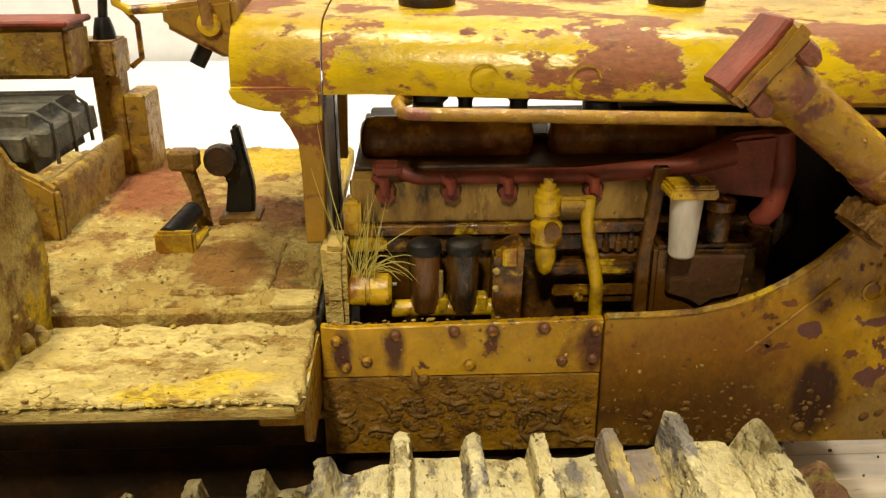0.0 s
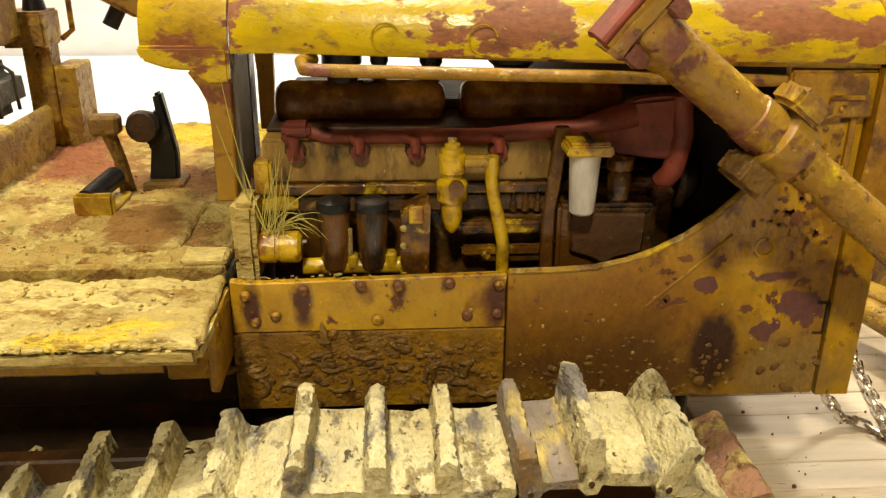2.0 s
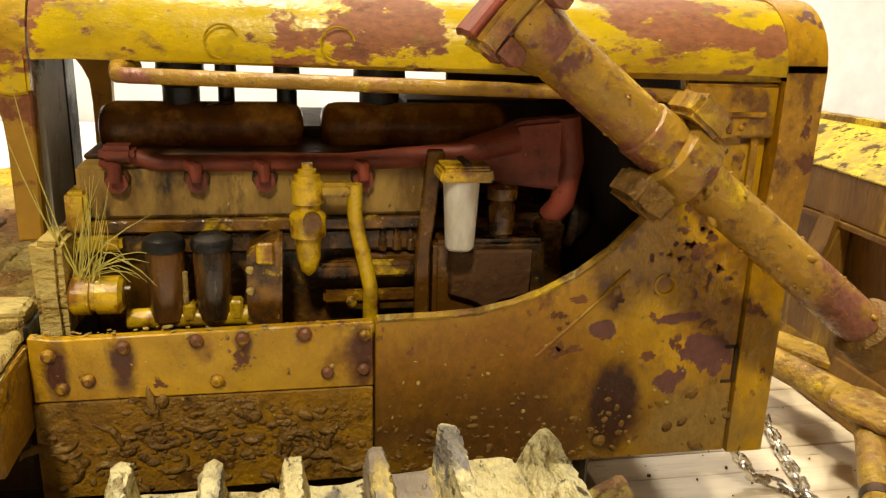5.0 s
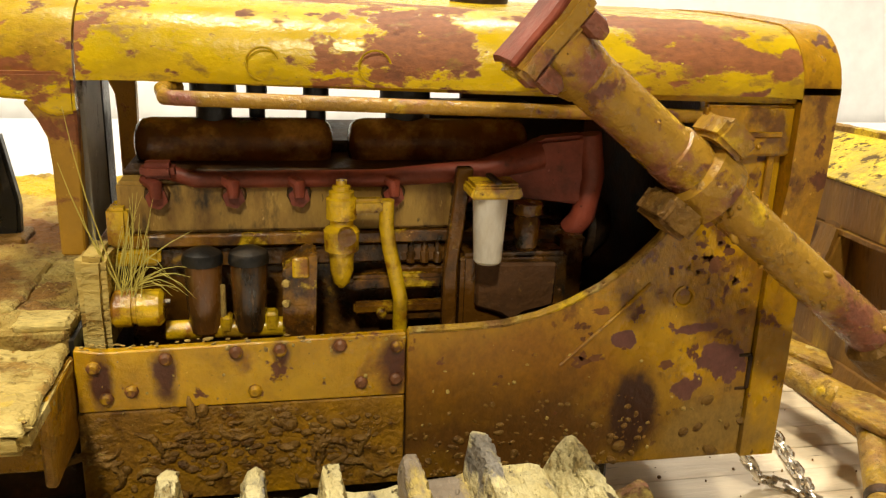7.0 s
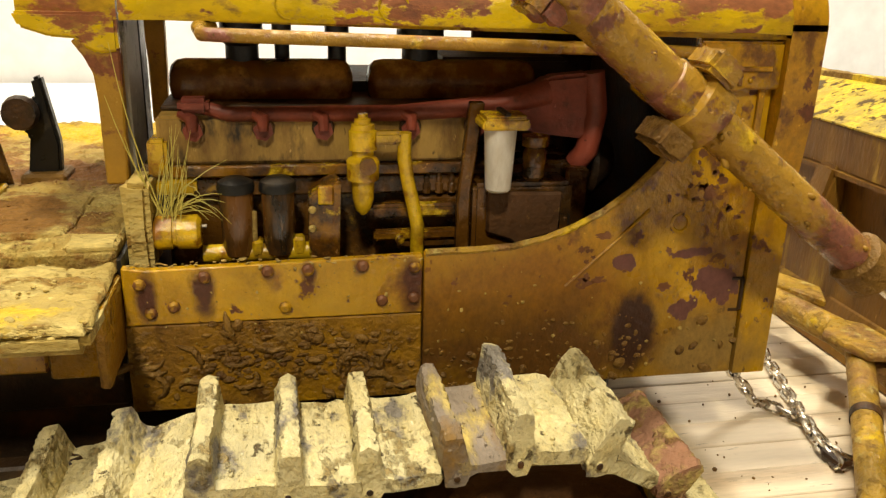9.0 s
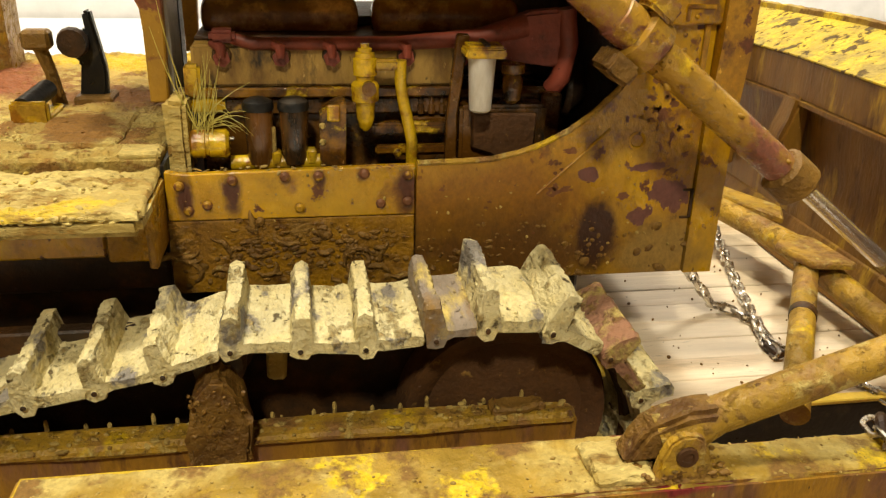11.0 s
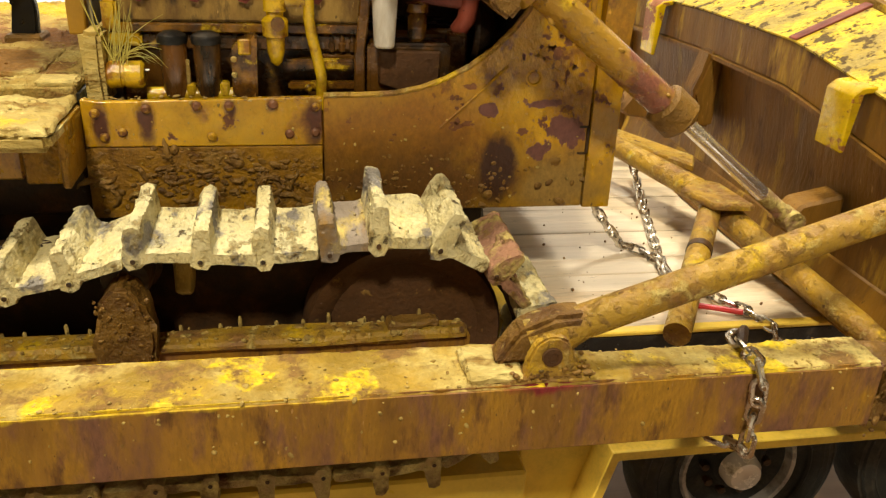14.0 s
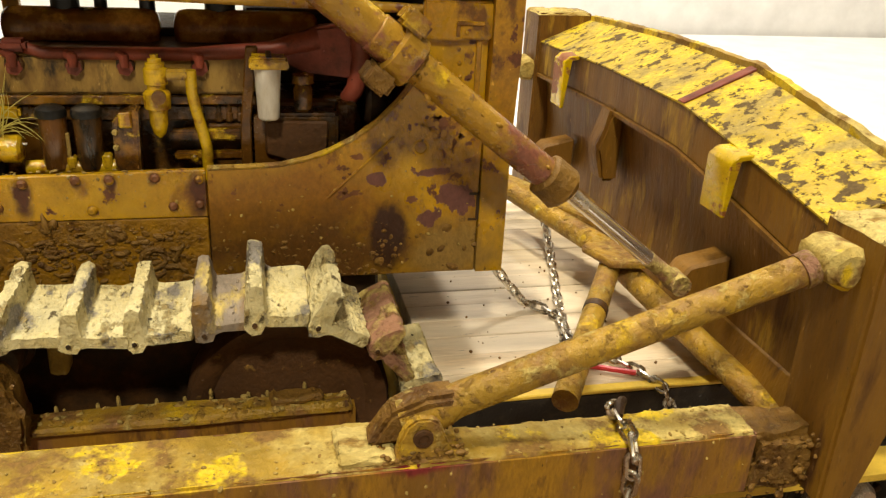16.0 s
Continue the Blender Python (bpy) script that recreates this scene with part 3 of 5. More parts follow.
# the lip's paler paint stands for a highlight on the rim
part("cut_out_lip", tube([(x + 0.01, 0.02, z + 0.01) for x, z in arc[:10]], 0.045, 8), M_ARM, guard)
part("weld_seam", tube([(1.75, -0.005, 5.05), (2.45, -0.005, 5.7), (2.75, -0.005, 6.0)], 0.022, 6), M_SIDE, guard)
part("pressed_ring", lathe([(0.125, 0.02), (0.135, -0.015), (0.1, -0.02), (0.085, 0.005)], (3.17, -0.0, 5.82), "y", 24), M_SIDE, guard)
part("cover_plate", prism([(3.12, 7.45), (3.6, 7.42), (3.72, 7.45), (4.16, 7.45), (4.16, 8.0), (3.12, 8.0)], "y", -0.11, -0.004, 0.03, 2), M_SIDE, guard)
dice = random.Random(21)
patches = [(3.08, 6.58, 0.1, 0.07), (3.3, 6.47, 0.12, 0.08), (2.86, 6.38, 0.1, 0.06), (3.5, 6.2, 0.09, 0.12), (3.36, 6.1, 0.09, 0.06), (2.2, 5.68, 0.11, 0.05), (1.98, 5.08, 0.12, 0.07), (2.2, 5.12, 0.1, 0.05), (3.84, 7.2, 0.08, 0.1), (3.9, 7.42, 0.06, 0.05), (3.75, 5.32, 0.12, 0.07), (3.05, 4.98, 0.1, 0.06), (2.9, 5.85, 0.05, 0.04), (3.92, 5.6, 0.06, 0.04)]
for mx, mz, spread, count in ((3.2, 6.35, 0.22, 14), (2.3, 5.5, 0.3, 10), (3.6, 6.3, 0.25, 8), (3.75, 6.0, 0.2, 7), (3.85, 6.9, 0.12, 4), (1.2, 5.2, 0.5, 8)):
    for _ in range(count):
        w = dice.uniform(0.025, 0.07)
        patches.append((min(3.98, mx + dice.gauss(0, spread)), mz + dice.gauss(0, spread * 0.6), w, w * dice.uniform(0.5, 1.1)))
for cx, cz, w, h in patches:
    if cx > 0.2 and cz > 3.9 and (cx > 3.25 or cz + h < 5.45 + 0.4 * max(0.0, cx - 1.0)):
        ring = []
        for k in range(22):
            a = k * math.pi / 11
            e = 0.9 + 0.55 * noise.noise(Vector((1.3 * math.cos(a) + cx * 5, 1.3 * math.sin(a), cz * 5))) + 0.45 * noise.noise(Vector((4 * math.cos(a), 4 * math.sin(a) + cx * 7, cz * 7)))
            ring.append((cx + w * e * math.cos(a), cz + h * e * math.sin(a)))
        part("rust_patch", prism(ring, "y", -0.003, 0.01), M_RUSTSTAIN, guard, "bare rust patch in the paint")
part("raised_panel", join(box(3.6, 4.02, -0.135, -0.1, 7.66, 7.72, 0.01), box(3.6, 3.66, -0.135, -0.1, 7.5, 7.66, 0.01), box(3.94, 4.02, -0.05, 0.0, 6.3, 7.45, 0.01)), M_SIDE, guard)
for x, z in ((3.68, 7.3), (3.7, 7.1), (3.72, 6.9), (3.76, 7.56), (3.74, 6.7), (4.0, 6.6)):
    part("panel_rivet", lathe([(0.035, 0.02), (0.03, -0.02), (0.015, -0.03)], (x, -0.11 if z > 7.5 else 0.0, z), "y", 8), M_SIDE, guard)
rad = part("radiator_shell", prism([(-0.06, 3.72), (-0.06, 6.0), (-0.2, 7.2), (-0.2, 8.2)] + [(y, z) for y, z in section(0, 8.84)[1:-1]] + [(2 * YC + 0.2, 8.2), (2 * YC + 0.2, 7.2), (2 * YC + 0.06, 6.0), (2 * YC + 0.06, 3.72)], "x", 4.145, 4.59, 0.06, 3), M_SIDE, dozer, "ochre radiator shell")
part("hinge_notch", join(box(4.1, 4.15, -0.03, 0.05, 4.62, 5.05, 0.008), box(3.98, 4.15, -0.012, 0.05, 5.03, 5.07, 0.006), box(3.98, 4.12, -0.012, 0.05, 4.6, 4.64, 0.006)), M_DARK, rad)
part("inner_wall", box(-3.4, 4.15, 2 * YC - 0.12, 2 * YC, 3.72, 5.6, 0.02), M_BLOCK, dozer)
# added dark sheet in place of the shade across the bay
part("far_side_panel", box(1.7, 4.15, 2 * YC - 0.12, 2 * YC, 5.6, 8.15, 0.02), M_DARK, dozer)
# crankcase and gearbox boxes carry the underside shade in their dark colour
part("crankcase", box(-14, 2.6, 0.3, 2 * YC - 0.3, 0.9, 3.72, 0.05), M_DARK, dozer, "crankcase box darkened for the shade below the engine")
part("gearbox", box(-14, -3.45, 0.15, 2 * YC - 0.15, 3.72, 5.33, 0.05), M_DARK, dozer, "gearbox wall darkened for the shade under the fender")
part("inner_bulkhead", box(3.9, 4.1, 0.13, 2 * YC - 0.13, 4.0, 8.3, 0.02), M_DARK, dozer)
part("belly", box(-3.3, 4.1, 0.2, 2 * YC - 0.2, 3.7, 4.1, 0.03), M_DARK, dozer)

# mud spatter on the side panels
spots = [(random.uniform(-3.3, 4.1), -0.005, 5.5 - abs(random.gauss(0, 1.0))) for _ in range(100)]
part("mud_spatter", clumps([s for s in spots if s[2] > 3.8], 0.007, 0.026, (1, 0.6, 1)), M_PALEMUD, guard, "specks of dried mud")
spots = [(random.uniform(-3.3, 4.4), -0.0, random.uniform(3.75, 4.2) + 0.5 * random.random() ** 3) for _ in range(130)]
part("mud_crust", clumps(spots, 0.02, 0.055, (1.3, 0.5, 1)), M_MUD, guard, "brown mud crust")
spots = [(-2.6 + 2.3 * random.random(), 0.0, 4.3 + random.gauss(0, 0.18)) for _ in range(230)]
part("mud_crust", clumps(spots, 0.012, 0.06, (1.4, 0.7, 0.8)), M_MUD, lowp, "brown mud crust")
spots = [(random.uniform(-3.35, 0.3), random.uniform(0, 0.1), 5.49 + random.uniform(-0.02, 0.04)) for _ in range(120)]
part("mud_edge", clumps(spots, 0.006, 0.024, (1.6, 1, 0.6)), M_PALEMUD, strip, "pale mud along the top edge")

spots = [(random.uniform(0.03, 2.8), -0.003, 3.75 + 0.9 * random.random() ** 2.5) for _ in range(200)]
part("mud_crust", clumps(spots, 0.006, 0.03, (1.4, 0.6, 1)), M_MUD, guard, "brown mud crust")

# smeared ridges of mud on the lower panel
ridges = []
for k in range(20):
    x, z, a = random.uniform(-3.2, -0.2), random.uniform(3.85, 4.6), random.uniform(0, 6.28)
    if x > 0:
        z -= 0.35
    path = []
    for j in range(7):
        path.append((x, 0.0, z))
        a += random.uniform(-0.9, 0.9)
        x, z = x + 0.09 * math.cos(a), max(3.75, z + 0.07 * math.sin(a))
    ridges.append(rough(tube(path, [0.012, 0.028, 0.04, 0.045, 0.04, 0.028, 0.012], 8), 0.022, 8))
part("mud_ridge", join(*ridges), M_MUD, lowp, "smeared ridges of mud")

# ---- engine ----
engine = part("engine_block", join(box(-3.0, 2.3, 1.15, 4.6, 4.1, 6.3, 0.05), box(-2.9, 0.7, 1.0, 1.2, 6.0, 6.25, 0.03), box(0.0, 0.75, 1.0, 1.2, 5.7, 5.95, 0.03), box(-0.2, 0.75, 0.9, 1.2, 5.3, 5.5, 0.03)), M_BLOCK, dozer, "oil-stained engine block")
part("cylinder_head", box(-3.02, 0.75, 0.95, 4.4, 6.42, 7.0, 0.04, 2), M_HEAD, engine, "stained tan cylinder head")
# added dark sheet and slab put the shade under the hood over the head
part("oil_tray", box(-3.0, 1.9, 1.3, 4.4, 7.0, 7.06, 0.02), M_DARK, engine)
part("rocker_base", box(-2.9, 1.8, 2.35, 4.2, 7.05, 7.2, 0.03), M_DARK, engine)
part("head_ledge", box(-3.05, 0.75, 0.9, 1.2, 6.27, 6.41, 0.02), M_ENGOCH, engine)
for x0, x1 in ((-2.95, -0.66), (-0.47, 1.8)):
    part("valve_cover", lathe([(0.12, 0.0), (0.22, 0.03), (0.28, 0.1), (0.3, 0.2), (0.3, x1 - x0 - 0.2), (0.28, x1 - x0 - 0.1), (0.22, x1 - x0 - 0.03), (0.12, x1 - x0)], (x0, 2.02, 7.24), "x", 24), M_COVER, engine, "rust-brown rounded valve cover")
for x, y, r in ((-2.05, 2.1, 0.26), (-0.85, 2.1, 0.15), (0.25, 2.15, 0.3), (-1.55, 2.2, 0.12)):
    part("breather", lathe([(r * 0.8, 0), (r * 0.8, 0.3), (r * 1.05, 0.36), (r, 1.0)], (x, y, 7.4), "z", 20), M_BLACK, engine, "black breather")
mani = part("exhaust_manifold", join(tube([(-2.6, 1.05, 7.12), (-2.2, 0.95, 7.02), (-0.2, 0.95, 7.02), (1.0, 1.0, 7.1), (1.7, 1.1, 7.25)], [0.08, 0.09, 0.1, 0.13, 0.18]), prism([(1.0, 7.0), (1.5, 6.75), (2.25, 6.65), (2.25, 7.5), (1.7, 7.45)], "y", 1.0, 1.3, 0.05, 2)), M_RED, engine, "dull red exhaust manifold")
for x in (-2.6, -1.8, -1.1, -0.05, 0.75):
    part("exhaust_port", join(tube([(x - 0.12, 0.95, 7.04), (x, 0.84, 6.98), (x, 0.82, 6.84)], [0.07, 0.08, 0.06], 10), lathe([(0.12, 0.0), (0.12, 0.08)], (x, 0.86, 6.83), "y", 6)), M_RED, mani)
    part("port_flange", lathe([(0.14, 0.0), (0.12, -0.04)], (x, 0.94, 6.86), "y", 10), M_DARK, mani)
part("flange_elbow", box(-2.75, -2.4, 0.8, 1.1, 7.05, 7.22, 0.05, 2), M_RED, mani)
part("coolant_pipe", tube([(2.3, 1.1, 7.5), (2.38, 1.1, 7.0), (2.3, 1.1, 6.5), (2.2, 1.2, 6.3)], 0.15), M_RED, engine)
part("head_corner", box(-3.12, -2.9, 0.8, 1.2, 6.3, 6.75, 0.04, 2), M_ENGYEL, engine, "bright yellow end bracket")
part("foot_bracket", box(-3.1, -2.6, 0.85, 1.15, 6.08, 6.26, 0.04, 2), M_ENGYEL, engine)

gen = part("starter_flange", rough(box(-3.36, -3.06, 0.28, 1.0, 5.3, 6.38, 0.07, 2), 0.03, 4, 1), M_FENDER, engine, "mud-caked starter flange")
part("starter_body", lathe([(0.17, 0.0), (0.2, 0.03), (0.2, 0.2), (0.175, 0.21), (0.175, 0.25), (0.2, 0.26), (0.2, 0.48), (0.15, 0.52)], (-3.06, 0.5, 5.74), "x", 20), M_ENGYEL, gen, "shiny yellow starter body")
part("starter_stud", tube([(-2.54, 0.5, 5.8), (-2.48, 0.5, 5.8)], 0.03, 8), M_STEEL, gen)
for x in (-2.14, -1.66):
    c = part("oil_filter", lathe([(0.17, 0.0), (0.18, 0.1), (0.2, 0.75), (0.19, 0.78)], (x, 0.62, 5.42), "z", 20), M_CAN, engine, "oily brown filter canister")
    part("filter_cap", lathe([(0.215, 0.0), (0.22, 0.06), (0.2, 0.12), (0.12, 0.165), (0.04, 0.18)], (x, 0.62, 6.18), "z", 20), M_BLACK, c, "glossy black domed cap")
part("filter_base", join(tube([(-2.55, 0.62, 5.42), (-1.15, 0.62, 5.42)], 0.11), box(-1.98, -1.85, 0.5, 0.7, 5.4, 5.6, 0.03), box(-1.5, -1.36, 0.5, 0.7, 5.4, 5.62, 0.03)), M_ENGYEL, engine)
part("tube_stub", tube([(-1.94, 0.55, 5.5), (-1.94, 0.55, 5.95)], 0.03, 8), M_PALEMUD, engine)
part("oil_cooler", prism([(-1.32, 5.2), (-0.96, 5.2), (-0.93, 6.3), (-1.0, 6.32), (-1.3, 6.16)], "y", 0.45, 0.9, 0.03, 2), M_ENGOCH, engine, "yellow-brown oil cooler housing")
part("cooler_tab", box(-1.2, -1.02, 0.38, 0.46, 6.05, 6.28, 0.02), M_ENGYEL, engine)
for z in (5.75, 5.98):
    part("cooler_bolt", lathe([(0.05, 0), (0.03, -0.05)], (-1.27, 0.44, z), "y", 8), M_PALEMUD, engine)
pump = part("fuel_pump", lathe([(0.03, 0.0), (0.09, 0.06), (0.13, 0.2), (0.14, 0.42), (0.19, 0.44), (0.2, 0.66), (0.17, 0.7), (0.13, 0.72), (0.13, 0.78), (0.17, 0.8), (0.17, 1.02), (0.14, 1.04), (0.14, 1.1), (0.1, 1.11), (0.1, 1.16), (0.06, 1.17), (0.06, 1.22)], (-0.66, 0.6, 5.86), "z", 12), M_ENGYEL, engine, "bright yellow fuel pump")
part("pump_arm", box(-0.55, -0.18, 0.5, 0.68, 6.72, 6.88, 0.04, 2), M_ENGYEL, pump)
part("hand_pump", lathe([(0.1, 0), (0.1, 0.1)], (-0.62, 0.36, 6.5), "y", 12), M_ENGOCH, pump)
part("fuel_pipe", tube([(-0.17, 0.58, 6.86), (-0.17, 0.58, 6.55), (-0.13, 0.58, 6.3), (-0.05, 0.58, 5.95), (0.0, 0.58, 5.7), (0.0, 0.58, 5.2)], 0.085, 12), M_ENGYEL, engine, "yellow painted pipe")
for k in range(5):
    part("injector", lathe([(0.05, 0), (0.055, 0.12), (0.035, 0.14), (0.045, 0.2), (0.02, 0.26)], (0.02 + 0.16 * k - 0.1 * (k == 0), 1.0, 6.0), "z", 8), M_BLOCK, engine)
part("pump_rail", box(-0.55, 0.6, 0.82, 1.0, 5.72, 5.9, 0.04, 2), M_ENGOCH, engine)
part("pump_rail", box(-0.5, 0.6, 0.85, 1.0, 5.42, 5.55, 0.03, 2), M_ENGOCH, engine)
part("drain_plug", lathe([(0.06, 0), (0.06, -0.06), (0.03, -0.08)], (-0.2, 0.72, 5.5), "y", 8), M_ENGYEL, engine)
filt = part("fuel_filter", join(prism([(0.66, 6.96), (1.22, 6.96), (1.22, 7.06), (1.19, 7.1), (0.69, 7.1), (0.66, 7.06)], "y", 0.08, 0.52, 0.03, 2), box(0.7, 1.18, 0.12, 0.48, 7.1, 7.13, 0.01)), M_ENGYEL, engine, "yellow filter lid")
part("filter_cup", lathe([(0.13, 0.0), (0.155, 0.03), (0.19, 0.7), (0.19, 0.78)], (0.92, 0.3, 6.2), "z", 24), M_CUP, filt, "milky white filter cup")
part("lid_clip", box(0.9, 0.98, 0.06, 0.5, 7.13, 7.17, 0.015), M_DARK, filt)
part("filter_bracket", prism([(0.5, 5.3), (0.66, 5.3), (0.66, 6.1), (0.8, 7.2), (0.62, 7.2), (0.5, 6.0)], "y", 0.6, 0.75, 0.02), M_BLOCK, engine)
part("glass_bowl", lathe([(0.1, 0.0), (0.14, 0.05), (0.15, 0.35), (0.12, 0.4), (0.17, 0.43), (0.17, 0.55)], (1.44, 0.6, 6.25), "z", 20), M_ENGOCH, engine, "tan sediment bowl")
part("access_cover", prism([(0.86, 5.6), (1.15, 5.5), (1.3, 5.4), (1.45, 5.5), (1.8, 5.58), (1.82, 6.1), (0.86, 6.12)], "y", 0.5, 0.6, 0.03), M_IDLER, engine, "red-brown access cover")
part("timing_case", join(box(0.7, 1.98, 0.6, 1.2, 5.0, 6.2, 0.05, 2), box(1.98, 2.3, 0.9, 1.2, 5.0, 6.3, 0.04)), M_BLOCK, engine)
# added dark box that fills the bay with shade behind the filter
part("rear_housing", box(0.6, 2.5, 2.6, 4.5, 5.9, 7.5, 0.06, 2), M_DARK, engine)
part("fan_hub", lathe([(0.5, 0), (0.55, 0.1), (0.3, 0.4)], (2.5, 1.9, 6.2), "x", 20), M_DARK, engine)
part("side_pipe", tube([(-2.3, 0.75, 8.02), (-2.4, 0.6, 8.03), (-2.42, 0.42, 8.04), (-2.36, 0.12, 8.0), (-2.25, 0.06, 8.0), (0.0, 0.05, 7.94), (3.9, 0.05, 7.84)], 0.075, 12), M_CYL, engine, "worn yellow pipe along the hood")

# dry grass caught on the starter
grass = thing("grass_tuft", (-2.9, 0.5, 5.95), "tuft of dry yellow-green grass caught on the engine", "grass", kind="stuff")
blades = []


def straw(b, tip, bow, r):
    """A thin bent stalk from b to tip."""
    b, tip = Vector(b), Vector(tip)
    path = [b + (tip - b) * u + Vector(bow) * math.sin(math.pi * u) for u in (0, 0.25, 0.5, 0.75, 1)]
    return tube(path, [r, r, r * 0.9, r * 0.7, r * 0.3], 4)


for k in range(26):
    bx, by = -2.88 + random.uniform(-0.16, 0.14), 0.5 + random.uniform(-0.12, 0.12)
    h = random.uniform(0.4, 1.15)
    blades.append(straw((bx, by, 5.9), (bx + random.gauss(0.16, 0.10) * h, by + random.uniform(-0.15, 0.15), 5.92 + h), (random.uniform(-0.07, 0.07), random.uniform(-0.04, 0.04), 0), 0.006))
for k in range(12):
    h = random.uniform(-0.1, 0.3)
    blades.append(straw((-2.85, 0.45, 5.95), (-2.85 + random.uniform(0.3, 0.7), 0.4 + random.uniform(-0.15, 0.15), 5.95 + h), (0, 0, random.uniform(0.05, 0.3)), 0.006))
for tip in ((-2.2, 0.35, 6.62), (-3.25, 0.3, 6.9), (-3.4, 0.25, 7.35), (-3.3, 0.2, 7.9), (-3.15, 0.3, 6.75)):
    blades.append(straw((-2.95, 0.45, 5.95), tip, (-0.06, 0, 0.05), 0.009))
part("grass_blades", join(*blades), M_GRASS, grass)

# ---- operator platform ----
floor_plate = part("platform_floor", rough(box(-14, -3.45, 0.18, 7.6, 5.35, 5.65, 0.04, 1), 0.0, 1), M_FLOOR, dozer, "mud-covered operator floor")


def crust(x0, x1, y0, y1, z, amp, nx, ny, size, stray=1.0):
    """An uneven sheet of dried mud lying on a flat top."""
    bm = bm_new()
    top = []
    for i in range(nx + 1):
        row = []
        for j in range(ny + 1):
            x, y = x0 + (x1 - x0) * i / nx, y0 + (y1 - y0) * j / ny
            e = min(i, nx - i, j, ny - j)
            q = Vector((x, y, z)) * size
            h = amp * (0.6 + 0.9 * noise.noise(q) + 0.55 * noise.noise(q * 3.3) + 0.6 * max(0.0, noise.noise(q * 7.0)))
            row.append(bm.verts.new((x + 0.05 * stray * noise.noise(Vector((y * 3, x, 1))), y + 0.06 * stray * noise.noise(Vector((x * 3, y, 5))), z + (max(h, 0.004) if e else -0.04))))
        top.append(row)
    for i in range(nx):
        for j in range(ny):
            bm.faces.new((top[i][j], top[i + 1][j], top[i + 1][j + 1], top[i][j + 1]))
    bmesh.ops.recalc_face_normals(bm, faces=bm.faces[:])
    return bm


part("floor_mud", crust(-13.5, -3.5, 0.25, 7.5, 5.65, 0.06, 300, 200, 2.6), M_FLOOR, floor_plate, "crust of dried mud on the floor")
part("floor_board", rough(box(-5.25, -4.05, 0.5, 2.4, 5.62, 5.75, 0.04, 1), 0.03, 3, 7), M_FLOOR, floor_plate, "brown muddy floor board")
part("floor_tab", rough(box(-4.0, -3.44, 0.2, 0.62, 5.6, 5.72, 0.04, 1), 0.02, 4, 2), M_FENDER, floor_plate)
fender = part("fender", rough(box(-14, -3.4, -1.58, 0.1, 5.2, 5.48, 0.09, 2), 0.04, 1.8, 5), M_FENDER, dozer, "fender caked in pale dried mud")
part("fender_mud", crust(-13.9, -3.43, -1.56, 0.08, 5.48, 0.055, 360, 60, 2.8), M_FENDER, fender, "pale mud crust")
spots = [(random.uniform(-9, -3.4), -1.54 + random.uniform(-0.05, 0.1), 5.45 + random.gauss(0, 0.035)) for _ in range(260)]
part("mud_rim", clumps(spots, 0.01, 0.045, (1.4, 0.8, 0.7)), M_FENDER, fender, "lumps of pale mud along the edge")
part("fender_grit", clumps([(random.uniform(-8, -3.45), random.uniform(-1.45, 0.08), 5.5 + random.uniform(0, 0.03)) for _ in range(380)], 0.008, 0.035, (1.2, 1.2, 0.7)), M_FENDER, fender, "crumbs of dried mud")
part("floor_grit", clumps([(random.uniform(-8, -3.5), random.uniform(0.3, 4), 5.73 + random.uniform(-0.03, 0.03)) for _ in range(500)], 0.006, 0.022, (1.2, 1.2, 0.7)), M_FLOOR, floor_plate, "crumbs of dried mud")
part("fender_end", rough(box(-3.52, -3.4, -0.9, 0.12, 4.5, 5.4, 0.03), 0.01, 3, 2), M_LOWER, fender)
part("fender_support", box(-14, -4.15, -0.35, -0.2, 4.45, 5.13, 0.03), M_SIDE, fender)
part("fender_support", box(-4.12, -3.55, -0.42, -0.27, 4.4, 5.12, 0.03), M_LOWER, fender)
# black sheet closing the gap at the front end of the floor
part("gap_seal", box(-3.44, -3.39, 0.13, 1.2, 5.2, 5.55, 0.0), M_BLACK, dozer)

# raised side tank beside the seat
hump = part("side_tank", rough(prism([(-1.05, 5.3), (0.3, 5.3), (0.5, 6.2), (0.45, 6.9), (0.2, 7.5), (-0.3, 7.72), (-0.8, 7.5), (-1.05, 6.6)], "x", -12, -6.55, 0.12, 2), 0.02, 2, 2), M_BEAMTOP, dozer, "muddy yellow side tank")
part("tank_mud", clumps([(random.uniform(-7.5, -6.5), random.uniform(-1.1, 0.5), random.uniform(5.5, 6.6)) for _ in range(60)], 0.05, 0.14), M_PALEMUD, hump)
seat = part("seat_base", prism([(-11, 5.6), (-7.3, 5.6), (-7.28, 6.4), (-7.5, 6.55), (-7.85, 6.75), (-8.2, 7.5), (-8.5, 8.3), (-8.8, 8.5), (-11, 8.5)], "y", 2.55, 2.75, 0.05, 2), M_ARM, dozer, "ochre sheet metal seat base")
part("seat_front", prism([(-7.6, 5.6), (-7.32, 5.6), (-7.28, 6.45), (-7.36, 6.52), (-7.6, 6.4)], "y", 2.75, 5.5, 0.03), M_ARM, seat)
part("seat_cushion", rough(box(-10, -7.5, 2.85, 5.3, 6.5, 7.35, 0.26, 5), 0.03, 1.2, 1), M_SEAT, seat, "grey worn vinyl cushion", True, 1.5)
